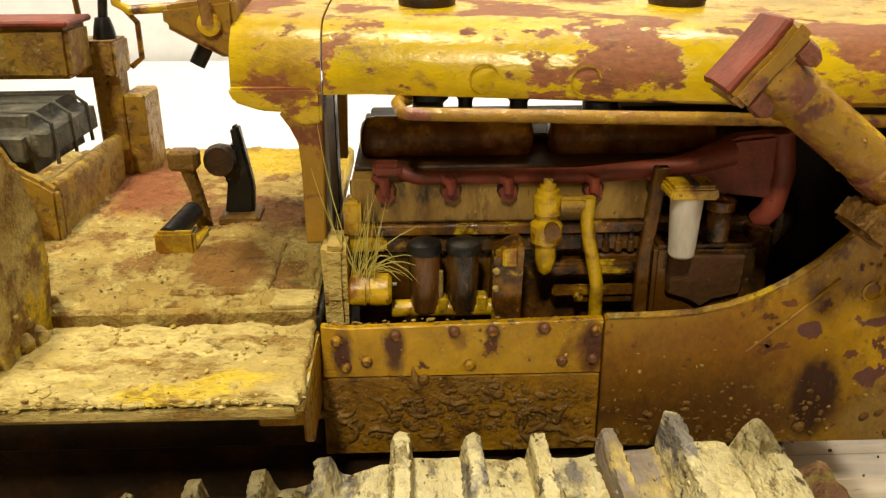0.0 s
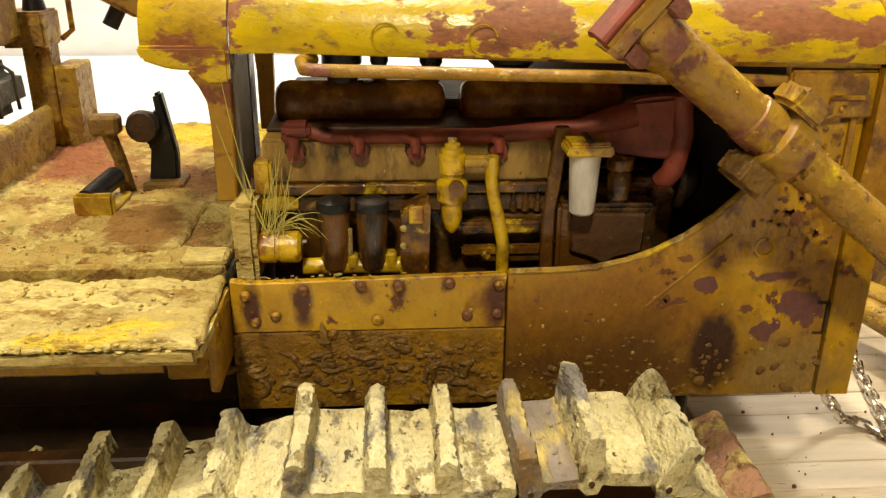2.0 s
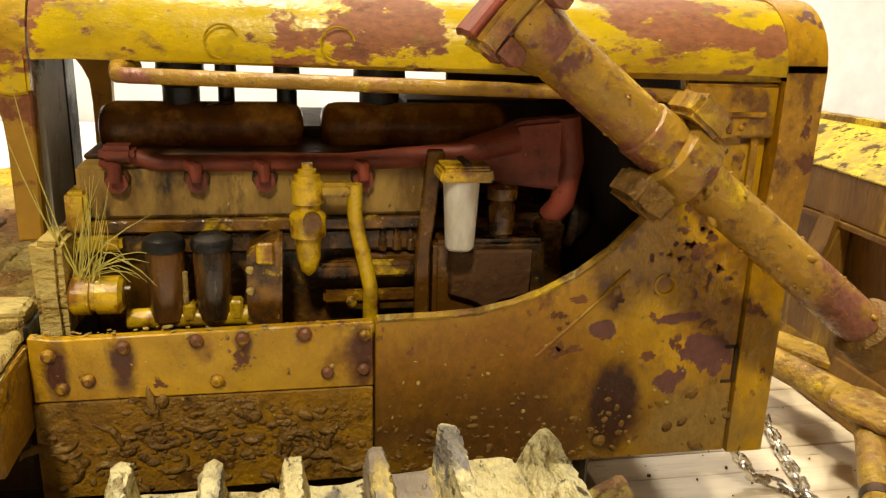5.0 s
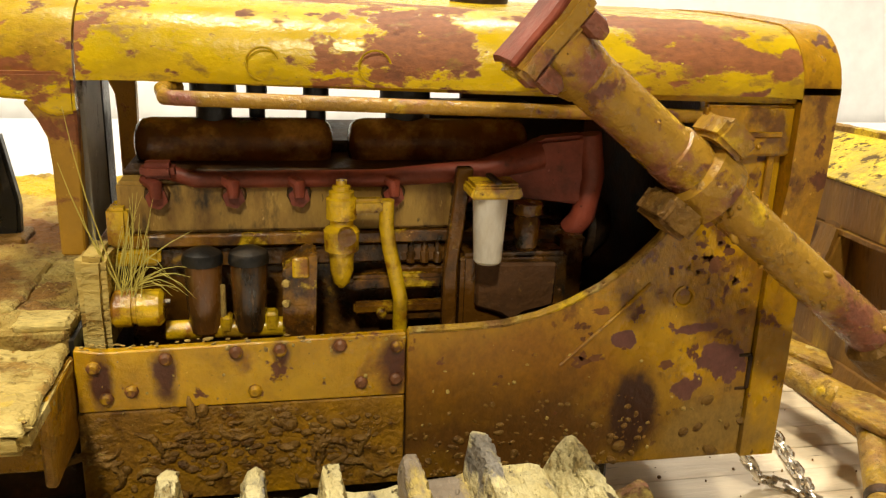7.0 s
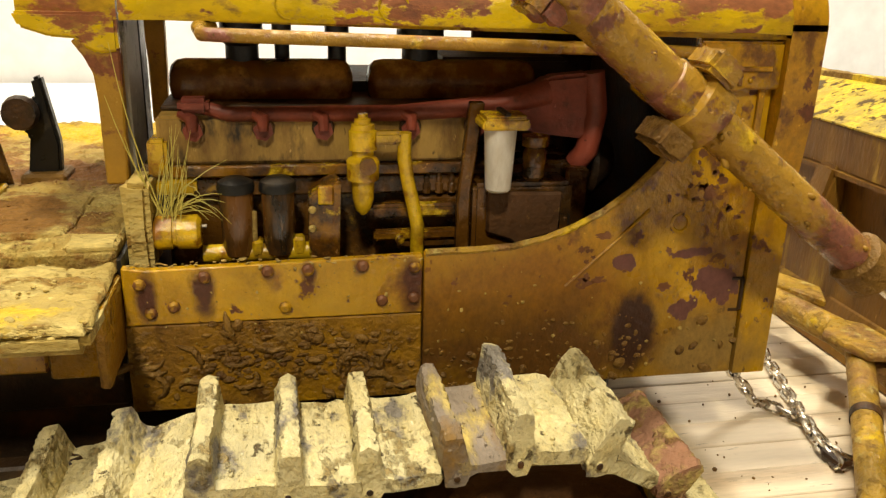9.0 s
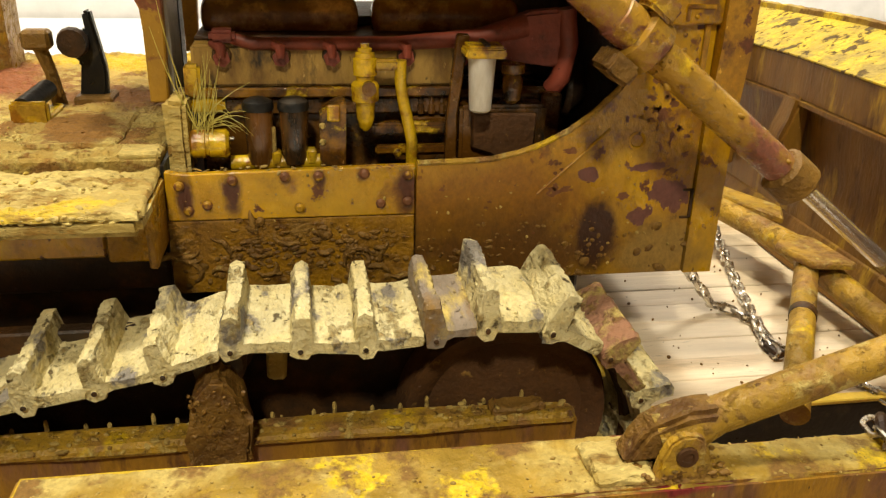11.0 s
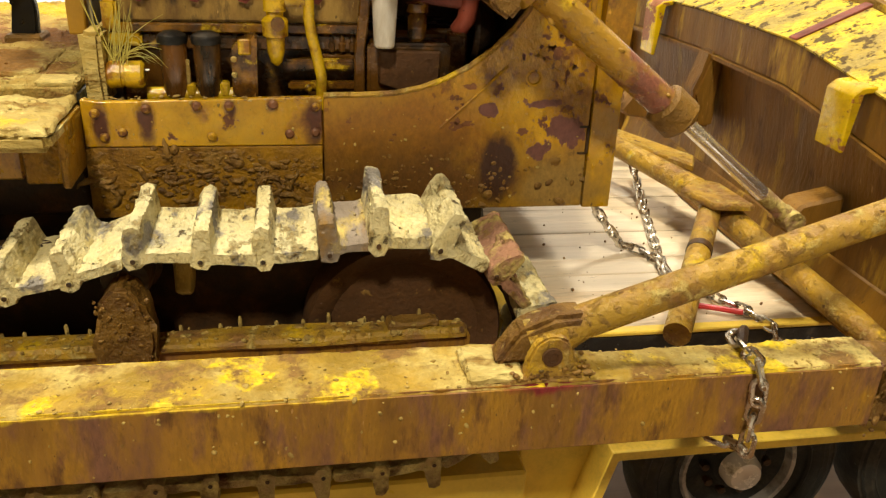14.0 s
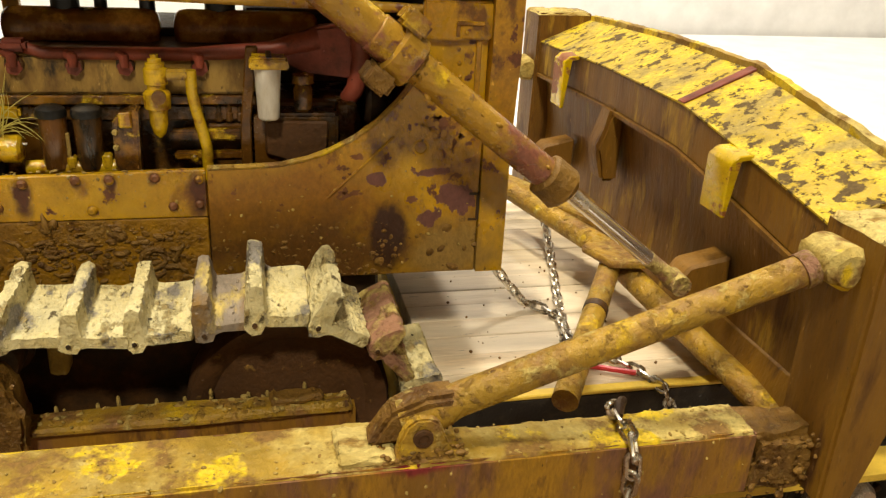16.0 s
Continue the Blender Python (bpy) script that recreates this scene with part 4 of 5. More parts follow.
for k in range(3):
    part("cushion_welt", tube([(-9.5, 3.3 + 0.7 * k, 7.36), (-7.7, 3.3 + 0.7 * k, 7.36), (-7.5, 3.3 + 0.7 * k, 7.2), (-7.48, 3.3 + 0.7 * k, 6.6)], 0.03, 8), M_SEAT, seat)
part("arm_rest", rough(box(-12, -7.6, 4.6, 5.6, 7.6, 8.4, 0.08, 2), 0.02, 2, 1), M_ARM, seat, "ochre arm rest with rusty top")
part("arm_rest_top", box(-12, -7.55, 4.55, 5.65, 8.4, 8.5, 0.03), M_RED, seat)
part("hose", tube([(-8.6, 1.8, 7.6), (-7.9, 1.7, 7.2), (-7.5, 1.6, 6.5), (-7.35, 1.5, 6.0)], 0.09), M_BLACK, dozer, "black rubber hose")
part("hose_fitting", rough(lathe([(0.2, 0), (0.22, 0.1), (0.12, 0.2)], (-7.3, 1.5, 5.72), "z", 10), 0.02, 5), M_MUD, dozer)
tower = part("control_tower", join(box(-7.75, -7.3, 5.8, 6.3, 5.6, 7.5, 0.03), box(-8.0, -7.25, 5.6, 6.4, 7.45, 8.05, 0.04, 2), box(-7.35, -6.95, 5.9, 6.8, 5.6, 7.1, 0.04)), M_ARM, dozer, "ochre control lever box")
part("lever_boot", lathe([(0.2, 0), (0.16, 0.2), (0.12, 0.35)], (-7.5, 6.0, 8.05), "z", 14), M_BLACK, tower, "black rubber boot")
part("control_lever", tube([(-7.5, 6.0, 8.3), (-7.45, 6.0, 8.7), (-7.6, 5.9, 9.4)], 0.08), M_BLACK, tower)
part("linkage", tube([(-7.2, 6.1, 8.6), (-6.95, 6.1, 8.3), (-6.95, 6.1, 7.7), (-7.15, 6.1, 7.55)], 0.05), M_ENGOCH, tower)
part("linkage", tube([(-7.9, 6.1, 8.0), (-7.95, 6.1, 8.8), (-7.7, 6.0, 9.3)], 0.05), M_ENGOCH, tower)


def pedal(x, y, black):
    arm = part("brake_pedal", join(tube([(x + 0.35, y + 0.2, 5.65), (x + 0.3, y + 0.15, 6.2), (x + 0.2, y, 6.75)], [0.13, 0.1, 0.12], 8), box(x + 0.0, x + 0.42, y - 0.15, y + 0.15, 6.6, 6.9, 0.05)), M_MUD, dozer, "muddy brake pedal arm")
    part("pedal_bracket", join(box(x - 0.05, x + 0.5, y - 1.0, y - 0.86, 5.66, 6.0, 0.04, 2), box(x + 0.3, x + 0.5, y - 0.9, y - 0.1, 5.66, 5.78, 0.03)), M_ENGYEL, arm)
    part("pedal_roller", tube([(x + 0.12, y - 0.9, 5.9), (x + 0.3, y - 0.15, 6.02)], 0.15), black, arm, "black pedal roller")


pedal(-5.75, 2.9, M_BLACK)
lever = part("decelerator_pedal", prism([(-5.15, 5.65), (-4.7, 5.65), (-4.66, 6.2), (-4.75, 6.75), (-4.82, 7.15), (-4.95, 7.1), (-4.92, 6.8), (-5.2, 6.85), (-5.3, 6.55), (-5.05, 6.3)], "y", 3.3, 3.5, 0.04, 2), M_BLACK, dozer, "black pedal with bent arm")
part("pedal_pad", lathe([(0.22, -0.12), (0.25, 0.0), (0.22, 0.12)], (-5.1, 3.2, 6.65), "y", 14), M_DARK, lever)
part("pedal_foot", box(-5.2, -4.6, 3.1, 3.7, 5.64, 5.8, 0.04), M_MUD, lever)

# ---- near track ----
TY0, TY1 = -2.3, -0.72
loop = [(-9.5, 3.0), (-6.5, 3.1), (-5.6, 3.3), (-4.85, 3.5), (-4.05, 3.62), (-3.25, 3.8), (-2.44, 4.08), (-1.65, 4.03), (-0.85, 4.0), (-0.05, 4.06), (0.4, 4.12)]
for k in range(0, 15):
    a = math.radians(97 - 187 * k / 14)
    loop.append((0.95 + 1.93 * math.cos(a), 2.2 + (1.95 if k < 8 else 1.76) * math.sin(a)))
loop += [(0.0, 0.44), (-10, 0.44)]


def along(d):
    for (x0, z0), (x1, z1) in zip(loop, loop[1:]):
        step = math.hypot(x1 - x0, z1 - z0)
        if d <= step:
            return x0 + (x1 - x0) * d / step, z0 + (z1 - z0) * d / step
        d -= step
    return loop[-1]


track_frame = part("track_frame", box(-8.5, 1.95, -2.1, -1.72, 1.2, 2.66, 0.08, 2), M_BEAM, dozer, "ochre track frame with mud on its ledge")
part("frame_ledge", rough(box(-8.5, 1.9, -2.2, -1.75, 2.6, 2.76, 0.05, 1), 0.06, 3.0, 9), M_ARM, track_frame, "muddy yellow ledge")
part("frame_ledge", rough(box(0.75, 1.5, -2.1, -1.82, 2.74, 2.88, 0.04, 1), 0.05, 4, 5), M_MUD, track_frame)
part("ledge_mud", clumps([(random.uniform(-8.4, 1.8), random.uniform(-2.2, -1.78), 2.76 + random.uniform(-0.05, 0.02)) for _ in range(420)], 0.01, 0.045, (1.4, 1, 0.7)), M_PALEMUD, track_frame, "crumbs of mud on the ledge")
# added dark backing that gives the track its shaded inside
part("inner_frame", box(-9, 2.2, -1.05, -0.8, 0.6, 3.75, 0.03), M_DARK, track_frame, "dark backing for the shade behind the track")
for k in range(22):
    x = -7.2 + 0.4 * k
    part("guard_bolt", lathe([(0.03, 0), (0.03, 0.05 + 0.08 * ((k * 7) % 3 == 0)), (0.015, 0.08 + 0.09 * ((k * 7) % 3 == 0))], (x + 0.07 * math.sin(k * 3.7), -1.7, 2.7), "z", 6), M_PALEMUD, track_frame)
part("carrier_bracket", rough(prism([(-3.05, 2.5), (-2.3, 2.5), (-2.27, 3.1), (-2.4, 3.5), (-2.55, 3.72), (-2.75, 3.72), (-2.95, 3.45), (-3.02, 3.1)], "y", -2.4, -1.9, 0.06, 2), 0.06, 3, 2), M_MUD, track_frame, "mud-caked carrier roller bracket")
part("carrier_mud", clumps([(random.uniform(-3.0, -2.3), -2.42, random.uniform(2.5, 3.6)) for _ in range(70)], 0.012, 0.04, (1, 0.7, 1)), M_MUD, track_frame, "clods of brown mud")
part("carrier_roller", lathe([(0.3, 0), (0.33, 0.08), (0.33, 0.4), (0.4, 0.45), (0.4, 0.6), (0.3, 0.62)], (-2.65, -1.95, 3.62), "y", 20), M_DARK, track_frame)
part("rear_bracket", rough(box(-2.1, -1.85, -1.6, -1.3, 3.2, 3.75, 0.04), 0.03, 4, 2), M_PALEMUD, track_frame)
idler = part("idler_wheel", lathe([(0.25, 0.0), (0.35, 0.02), (1.1, 0.06), (1.25, -0.04), (1.4, -0.04), (1.45, 0.1), (1.45, 0.5), (0.3, 0.55)], (1.05, -1.66, 2.45), "y", 48), M_IDLER, track_frame, "dull brown idler wheel")

PROFILE = [(-0.14, -0.08), (-0.06, -0.14), (0.06, -0.14), (0.12, -0.05), (0.2, -0.05), (0.66, -0.07), (0.7, 0.0), (0.68, 0.085), (0.58, 0.075), (0.46, 0.07), (0.34, 0.065), (0.22, 0.075), (0.135, 0.09), (0.11, 0.2), (0.1, 0.32), (0.085, 0.42), (0.0, 0.44), (-0.075, 0.42), (-0.11, 0.3), (-0.125, 0.18), (-0.14, 0.06)]


def shoe_mesh(seed, mat):
    bm = bm_new()
    rows_y = [TY0 + (TY1 - TY0) * k / 39 for k in range(40)]
    rings = []
    for k, y in enumerate(rows_y):
        bite = 0.02 if k in (0, 39) else 0.0
        ring = []
        for x, z in PROFILE:
            v = Vector((x * (1 - bite), y, z * (1 - bite)))
            q = Vector((x * 4 + seed * 9.1, y * 3.0, z * 4))
            v += noise.noise_vector(q) * 0.02 + noise.noise_vector(q * 3.2) * 0.022 + noise.noise_vector(q * 9.0) * 0.026
            ring.append(bm.verts.new(v))
        rings.append(ring)
    n = len(PROFILE)
    for a, b in zip(rings, rings[1:]):
        for k in range(n):
            bm.faces.new((a[k], a[(k + 1) % n], b[(k + 1) % n], b[k]))
    bm.faces.new(rings[0][::-1])
    bm.faces.new(rings[-1])
    bmesh.ops.recalc_face_normals(bm, faces=bm.faces[:])
    random.seed(seed)
    spots = [(random.choice((random.uniform(-0.1, 0.08), random.uniform(0.1, 0.66))), random.uniform(TY0, TY1), 0.0) for _ in range(130)]
    spots = [(x, y, (0.3 if -0.1 < x < 0.08 and random.random() < 0.5 else 0.07)) for x, y, _ in spots]
    spots = [(x, min(max(y, TY0 + 0.05), TY1 - 0.05), z) for x, y, z in spots]
    bm = join(bm, clumps(spots, 0.007, 0.03, (1, 1.3, 0.6)))
    bm = join(bm, tube([(-0.02, TY0 - 0.03, -0.02), (-0.02, TY0 + 0.1, -0.02)], 0.04, 8))
    mark = len(bm.faces)
    bm = join(bm, lathe([(0.035, 0.0), (0.03, -0.012)], (-0.02, TY0 - 0.03, -0.02), "y", 8))
    bm.faces.ensure_lookup_table()
    for f in bm.faces[mark:]:
        f.material_index = 1
    me = mesh_of("track_shoe", bm, mat, True, 0.75)
    me.materials.append(M_DARK)
    return me


SHOES = [shoe_mesh(k, M_SHOE) for k in range(5)] + [shoe_mesh(7, M_SHOEGREY), shoe_mesh(8, M_SHOERUST)] + [shoe_mesh(k, M_SHOESHADE) for k in (9, 10)]
random.seed(3)
PITCH = 0.805
start = 0.0
while along(start)[0] < -2.46:
    start += 0.005
start -= 8 * PITCH
track = part("crawler_track", tube([(x, -1.6, z - 0.12) for x, z in loop[1:24]], 0.13, 6), M_DARK, dozer, "dark track chain with pale mud-caked shoes")
k = 0
total = sum(math.hypot(b[0] - a[0], b[1] - a[1]) for a, b in zip(loop, loop[1:]))
while start + k * PITCH < total - 0.5:
    d = start + k * PITCH
    if d >= 0:
        x0, z0 = along(d)
        x1, z1 = along(d + 0.5)
        turn = math.degrees(math.atan2(z1 - z0, x1 - x0))
        which = {11: 5, 14: 6, 12: 2}.get(k, k % 5)
        # the lower run takes the shade-darkened shoes
        if z0 < 1.5:
            which = 7 + k % 2
        ob = new("track_shoe", SHOES[which])
        ob.parent = track
        tall = k in (12, 13)
        ob.matrix_basis = at_cm(x0 - 0.1 * tall, random.uniform(-0.03, 0.03), z0 + 0.03 * tall, 0, -turn + random.uniform(-1.5, 1.5), random.uniform(-1, 1)) @ Matrix.Diagonal((1, 1, 1.25 if tall else 1.0, 1))
        if which == 6:
            tagged(ob, "rusty red-brown track shoe")
        elif which == 5:
            tagged(ob, "bare grey worn track shoe")
    k += 1

# ---- push beams, arms and cylinders ----
beam = part("push_beam", prism([(-4.72, -4.1), (7.0, -4.1), (7.0, -3.4), (2.9, -3.38), (2.4, -3.06), (-4.72, -3.04)], "z", 2.1, 3.07, 0.04, 2), M_BEAM, dozer, "rust-brown square push beam")
for x0, x1, y1 in ((-4.68, 2.45, -3.1), (2.46, 6.96, -3.42)):
    part("beam_mud", crust(x0, x1, -4.07, y1, 3.072, 0.026, int((x1 - x0) * 36), 34, 4.5, 0.4), M_BEAMTOP, beam, "mud and yellow paint on the beam top")
part("beam_speck", clumps([(random.uniform(-4.6, 7.0), -4.1, random.uniform(2.2, 3.1)) for _ in range(70)], 0.012, 0.03), M_PALEMUD, beam)
part("beam_grit", clumps([(random.uniform(-4.6, 7.0), random.uniform(-4.1, -3.4), 3.09) for _ in range(520)], 0.006, 0.022, (1.3, 1.2, 0.7)), M_PALEMUD, beam)
part("beam_pivot", rough(lathe([(0.42, 0.0), (0.5, 0.05), (0.5, 0.9), (0.46, 0.95), (0.46, 1.0), (0.52, 1.05), (0.5, 2.2)], (-6.85, -3.6, 2.6), "x", 32), 0.015, 4), M_BEAMTOP, beam, "round yellow pivot sleeve")
part("pad_plate", rough(box(1.5, 2.2, -4.03, -3.3, 3.05, 3.2, 0.04, 1), 0.035, 4, 5), M_FENDER, beam, "mud-caked wear plate")
CHEEK = [(2.16, 3.05), (2.86, 3.05), (2.8, 3.4), (2.7, 3.6), (2.58, 3.68), (2.42, 3.68), (2.3, 3.58), (2.22, 3.4)]
lug = part("arm_lug", rough(join(prism(CHEEK, "y", -4.03, -3.88, 0.03, 2), prism(CHEEK, "y", -3.5, -3.35, 0.03, 2), box(2.0, 3.02, -4.06, -3.32, 3.05, 3.13, 0.03)), 0.02, 5, 1), M_ARM, beam, "muddy steel lug with pin")
part("lug_pin", lathe([(0.13, 0.02), (0.12, -0.03), (0.07, -0.035), (0.06, -0.01)], (2.5, -4.03, 3.42), "y", 14), M_IDLER, lug)
part("lug_mud", clumps([(2.0 + random.random() * 1.05, -4.04 + 0.7 * random.random() ** 3, 3.12 + 0.12 * random.random() ** 2) for _ in range(110)], 0.012, 0.05, (1.3, 1, 0.7)), M_MUD, lug, "clods of dried mud round the lug")
arm = part("brace_arm", rough(tube([(2.3, -3.63, 3.42), (2.75, -3.63, 3.56), (3.0, -3.63, 3.66), (4.5, -3.64, 4.18), (6.0, -3.65, 4.7), (7.55, -3.66, 5.24)], [0.28, 0.27, 0.22, 0.215, 0.21, 0.21], 18), 0.014, 3), M_ARM, dozer, "worn ochre brace arm")
part("arm_head", rough(prism([(1.85, 3.2), (2.12, 3.62), (2.55, 3.84), (2.95, 3.85), (2.85, 3.3)], "y", -3.84, -3.42, 0.06, 2), 0.03, 3, 1), M_MUD, arm, "muddy arm head")
part("arm_collar", tube([(7.38, -3.66, 5.17), (7.55, -3.66, 5.24)], 0.24), M_SHOERUST, arm, "red primed collar")
part("far_push_beam", box(-4.65, 7.05, 2 * YC + 3.07, 2 * YC + 4.1, 2.14, 3.07, 0.04, 2), M_BEAM, dozer)
part("far_brace_arm", tube([(2.3, 2 * YC + 3.63, 3.42), (7.55, 2 * YC + 3.66, 5.6)], 0.25), M_ARM, dozer)
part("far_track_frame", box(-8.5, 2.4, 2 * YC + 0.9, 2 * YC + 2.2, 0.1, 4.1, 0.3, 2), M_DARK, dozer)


def aimed(bm, p, q):
    """Turn a body built along x from the origin to run from p towards q."""
    d = (Vector(q) - Vector(p)).normalized()
    side = Vector((0, 1, 0))
    side = (side - d * side.dot(d)).normalized()
    up = d.cross(side)
    m = Matrix((d, side, up)).transposed().to_4x4()
    bmesh.ops.transform(bm, matrix=Matrix.Translation(p) @ m, verts=bm.verts[:])
    return bm


def lift_cylinder(y, kind):
    p, q = (0.93, y, 8.74), (7.2, y - (0.12 if y < 0 else -0.12), 3.85)
    L = (Vector(q) - Vector(p)).length
    body = part("lift_cylinder", rough(aimed(lathe([(0.2, 0.0), (0.26, 0.25), (0.26, 0.3), (0.26, 1.7), (0.285, 1.72), (0.285, 2.0), (0.26, 2.1), (0.235, 2.2), (0.235, 5.0)], (0, 0, 0), "x", 24), p, q), 0.012, 4), M_CYL, dozer, kind)
    head = part("cylinder_head", rough(aimed(box(-0.02, 0.2, -0.36, 0.36, -0.42, 0.44, 0.05, 2), p, q), 0.03, 3, 2), M_CYL, body)
    part("head_neck", rough(aimed(lathe([(0.33, 0.18), (0.34, 0.3), (0.3, 0.5), (0.27, 0.62)], (0, 0, 0), "x", 20), p, q), 0.03, 4), M_CYL, head)
    for b, c in ((-0.3, 0.3), (0.3, 0.3), (-0.3, -0.3), (0.3, -0.3)):
        part("head_bolt", rough(aimed(lathe([(0.1, 0.18), (0.11, 0.32), (0.06, 0.4)], (0, b, c), "x", 8), p, q), 0.02, 5), M_CYL, head)
    dice = random.Random(5)
    grit = []
    for _ in range(140):
        a, d = dice.uniform(0, 6.28), dice.choice((dice.uniform(0.2, 4.9), dice.gauss(2.2, 0.3)))
        grit.append((d, 0.24 * math.cos(a), 0.24 * math.sin(a)))
    part("cylinder_mud", aimed(clumps(grit, 0.008, 0.035, (1.4, 1, 1)), p, q), M_POST, body, "crumbs of dried mud")
    part("head_cap", rough(aimed(box(-0.1, -0.02, -0.34, 0.34, -0.4, 0.42, 0.03, 1), p, q), 0.02, 3, 2), M_RED, body, "rusty red cap")
    part("trunnion_collar", rough(aimed(lathe([(0.3, 2.02), (0.37, 2.06), (0.37, 2.38), (0.31, 2.42)], (0, 0, 0), "x", 24), p, q), 0.015, 4), M_CYL, body)
    part("trunnion_lug", rough(aimed(box(1.85, 2.25, -0.3, 0.3, 0.3, 0.56, 0.05, 2), p, q), 0.025, 4, 1), M_CYL, body)
    part("trunnion_lug", rough(aimed(box(1.9, 2.3, -0.35, 0.25, -0.6, -0.3, 0.05, 2), p, q), 0.03, 4, 1), M_MUD, body)
    part("gland", rough(aimed(lathe([(0.26, 4.9), (0.33, 4.95), (0.34, 5.3), (0.26, 5.4), (0.14, 5.42)], (0, 0, 0), "x", 20), p, q), 0.035, 4), M_MUD, body, "mud-covered gland nut")
    part("piston_rod", aimed(tube([(5.35, 0, 0), (L - 0.7, 0, 0)], 0.12), p, q), M_ROD, body, "bright steel piston rod")
    part("rod_end", aimed(tube([(L - 0.7, 0, 0), (L - 0.2, 0, 0), (L, 0, 0)], [0.13, 0.13, 0.15]), p, q), M_SHOERUST, body, "red-brown rod end")
    part("rod_eye", lathe([(0.17, -0.2), (0.18, 0.2)], q, "y", 16), M_SHOERUST, body)
    part("trunnion_arm", aimed(box(1.95, 2.25, 0.3, abs(y) + 0.25 if y < 0 else 0.6, -0.12, 0.12, 0.03), p, q), M_SIDE, body)


lift_cylinder(-0.98, "rust-streaked yellow hydraulic lift cylinder")
lift_cylinder(2 * YC + 0.98, "rust-streaked yellow hydraulic lift cylinder beyond the hood")
brace = part("cross_brace", rough(tube([(5.5, 7.2, 3.5), (6.4, 4.9, 3.3), (7.35, 2.2, 3.1), (7.8, 0.0, 2.7), (8.3, -2.95, 2.3)], [0.22, 0.22, 0.24, 0.23, 0.22], 18), 0.015, 3), M_ARM, dozer, "worn ochre tubular brace")
part("brace_leg", rough(tube([(7.3, 1.5, 3.05), (6.2, -0.3, 2.75), (5.1, -2.1, 2.45)], 0.21, 18), 0.012, 3), M_ARM, brace)
part("leg_band", tube([(6.45, 0.1, 2.82), (6.36, -0.04, 2.795)], 0.222, 18), M_DARK, brace)
part("gusset", rough(prism([(6.75, 1.7), (7.0, 0.9), (7.75, 0.75), (7.65, 1.9), (7.3, 2.3)], "z", 3.2, 3.34, 0.03), 0.015, 4), M_ARM, brace)
part("brace_lug", rough(prism([(6.0, 5.4), (7.4, 2.6), (7.7, 3.2), (6.5, 5.8)], "z", 3.3, 3.48, 0.04), 0.03, 3), M_ARM, brace)

# ---- blade ----
def edge_z(y, high, low):
    u = max(0.0, abs(y - YC) - 1.6) * (1.0 if y < YC else 0.3)
    return high - (high - low) * (u / 5.2) ** 1.1


BY0, BY1 = -3.2, 2 * YC + 3.2


def blade_sheet(sec, ny=44):
    """Sections across the blade: sec(y) gives the outline in x and z."""
    bm = bm_new()
    rings = []
    for k in range(ny + 1):
        y = BY0 + (BY1 - BY0) * k / ny
        rings.append([bm.verts.new((x, y, z)) for x, z in sec(y)])
    n = len(rings[0])
    for a, b in zip(rings, rings[1:]):
        for k in range(n):
            bm.faces.new((a[k], a[(k + 1) % n], b[(k + 1) % n], b[k]))
    bm.faces.new(rings[0][::-1])
    bm.faces.new(rings[-1])
    bmesh.ops.recalc_face_normals(bm, faces=bm.faces[:])
    return bm


M_BLADETOP = material("blade_top_paint", (0.58, 0.41, 0.02), [((0.74, 0.54, 0.010), 110, 0.50, 0.06, 0.5, 0), ((0.42, 0.32, 0.09), 160, 0.54, 0.05, 0.9, 0.5), ((0.13, 0.085, 0.03), 300, 0.575, 0.02, 0.9, -0.6), ((0.10, 0.06, 0.02), 700, 0.60, 0.03, 0.9, -0.4)], rough=0.5, bump=0.5, stretch=(0.9, 1, 1))
M_BLADEBACK = material("blade_back_paint", (0.27, 0.135, 0.012), [((0.15, 0.068, 0.012), 80, 0.52, 0.14, 0.6, 0), ((0.50, 0.31, 0.03), 150, 0.62, 0.05, 0.6, 0), (BROWN, 240, 0.62, 0.06, 0.7, 0)], rough=0.5, bump=0.4, stretch=(1, 1, 0.25))
blade = part("blade", blade_sheet(lambda y: [(8.08, edge_z(y, 6.2, 5.45) - 0.02), (8.08, edge_z(y, 6.2, 5.45) - 0.75), (8.3, edge_z(y, 6.2, 5.45) - 0.8), (8.45, 4.0), (8.4, 2.7), (8.35, 2.12), (8.6, 2.12), (8.75, 3.0), (8.95, 4.2), (9.3, 5.4), (9.45, edge_z(y, 6.78, 5.95) - 0.02)]), M_BLADEBACK, dozer, "brown weathered blade back")
part("blade_top_plate", blade_sheet(lambda y: [(8.06, edge_z(y, 6.2, 5.45)), (8.06, edge_z(y, 6.2, 5.45) + 0.03), (9.35, edge_z(y, 6.78, 5.95) + 0.03), (9.35, edge_z(y, 6.78, 5.95))]), M_BLADETOP, blade, "sloping blade top with chipped yellow paint")
part("blade_lip", rough(blade_sheet(lambda y: [(9.36, edge_z(y, 6.78, 5.95) - 0.2), (9.36, edge_z(y, 6.78, 5.95) + 0.14), (9.5, edge_z(y, 6.78, 5.95) + 0.16), (9.55, edge_z(y, 6.78, 5.95) - 0.2)], 90), 0.03, 3), M_BEAMTOP, blade, "muddy upper lip")
part("red_seam", prism([(8.06, 6.225), (8.06, 6.26), (9.38, 6.86), (9.5, 6.95), (9.5, 6.85)], "y", 1.08, 1.32, 0.01), M_RED, blade, "red primed seam")
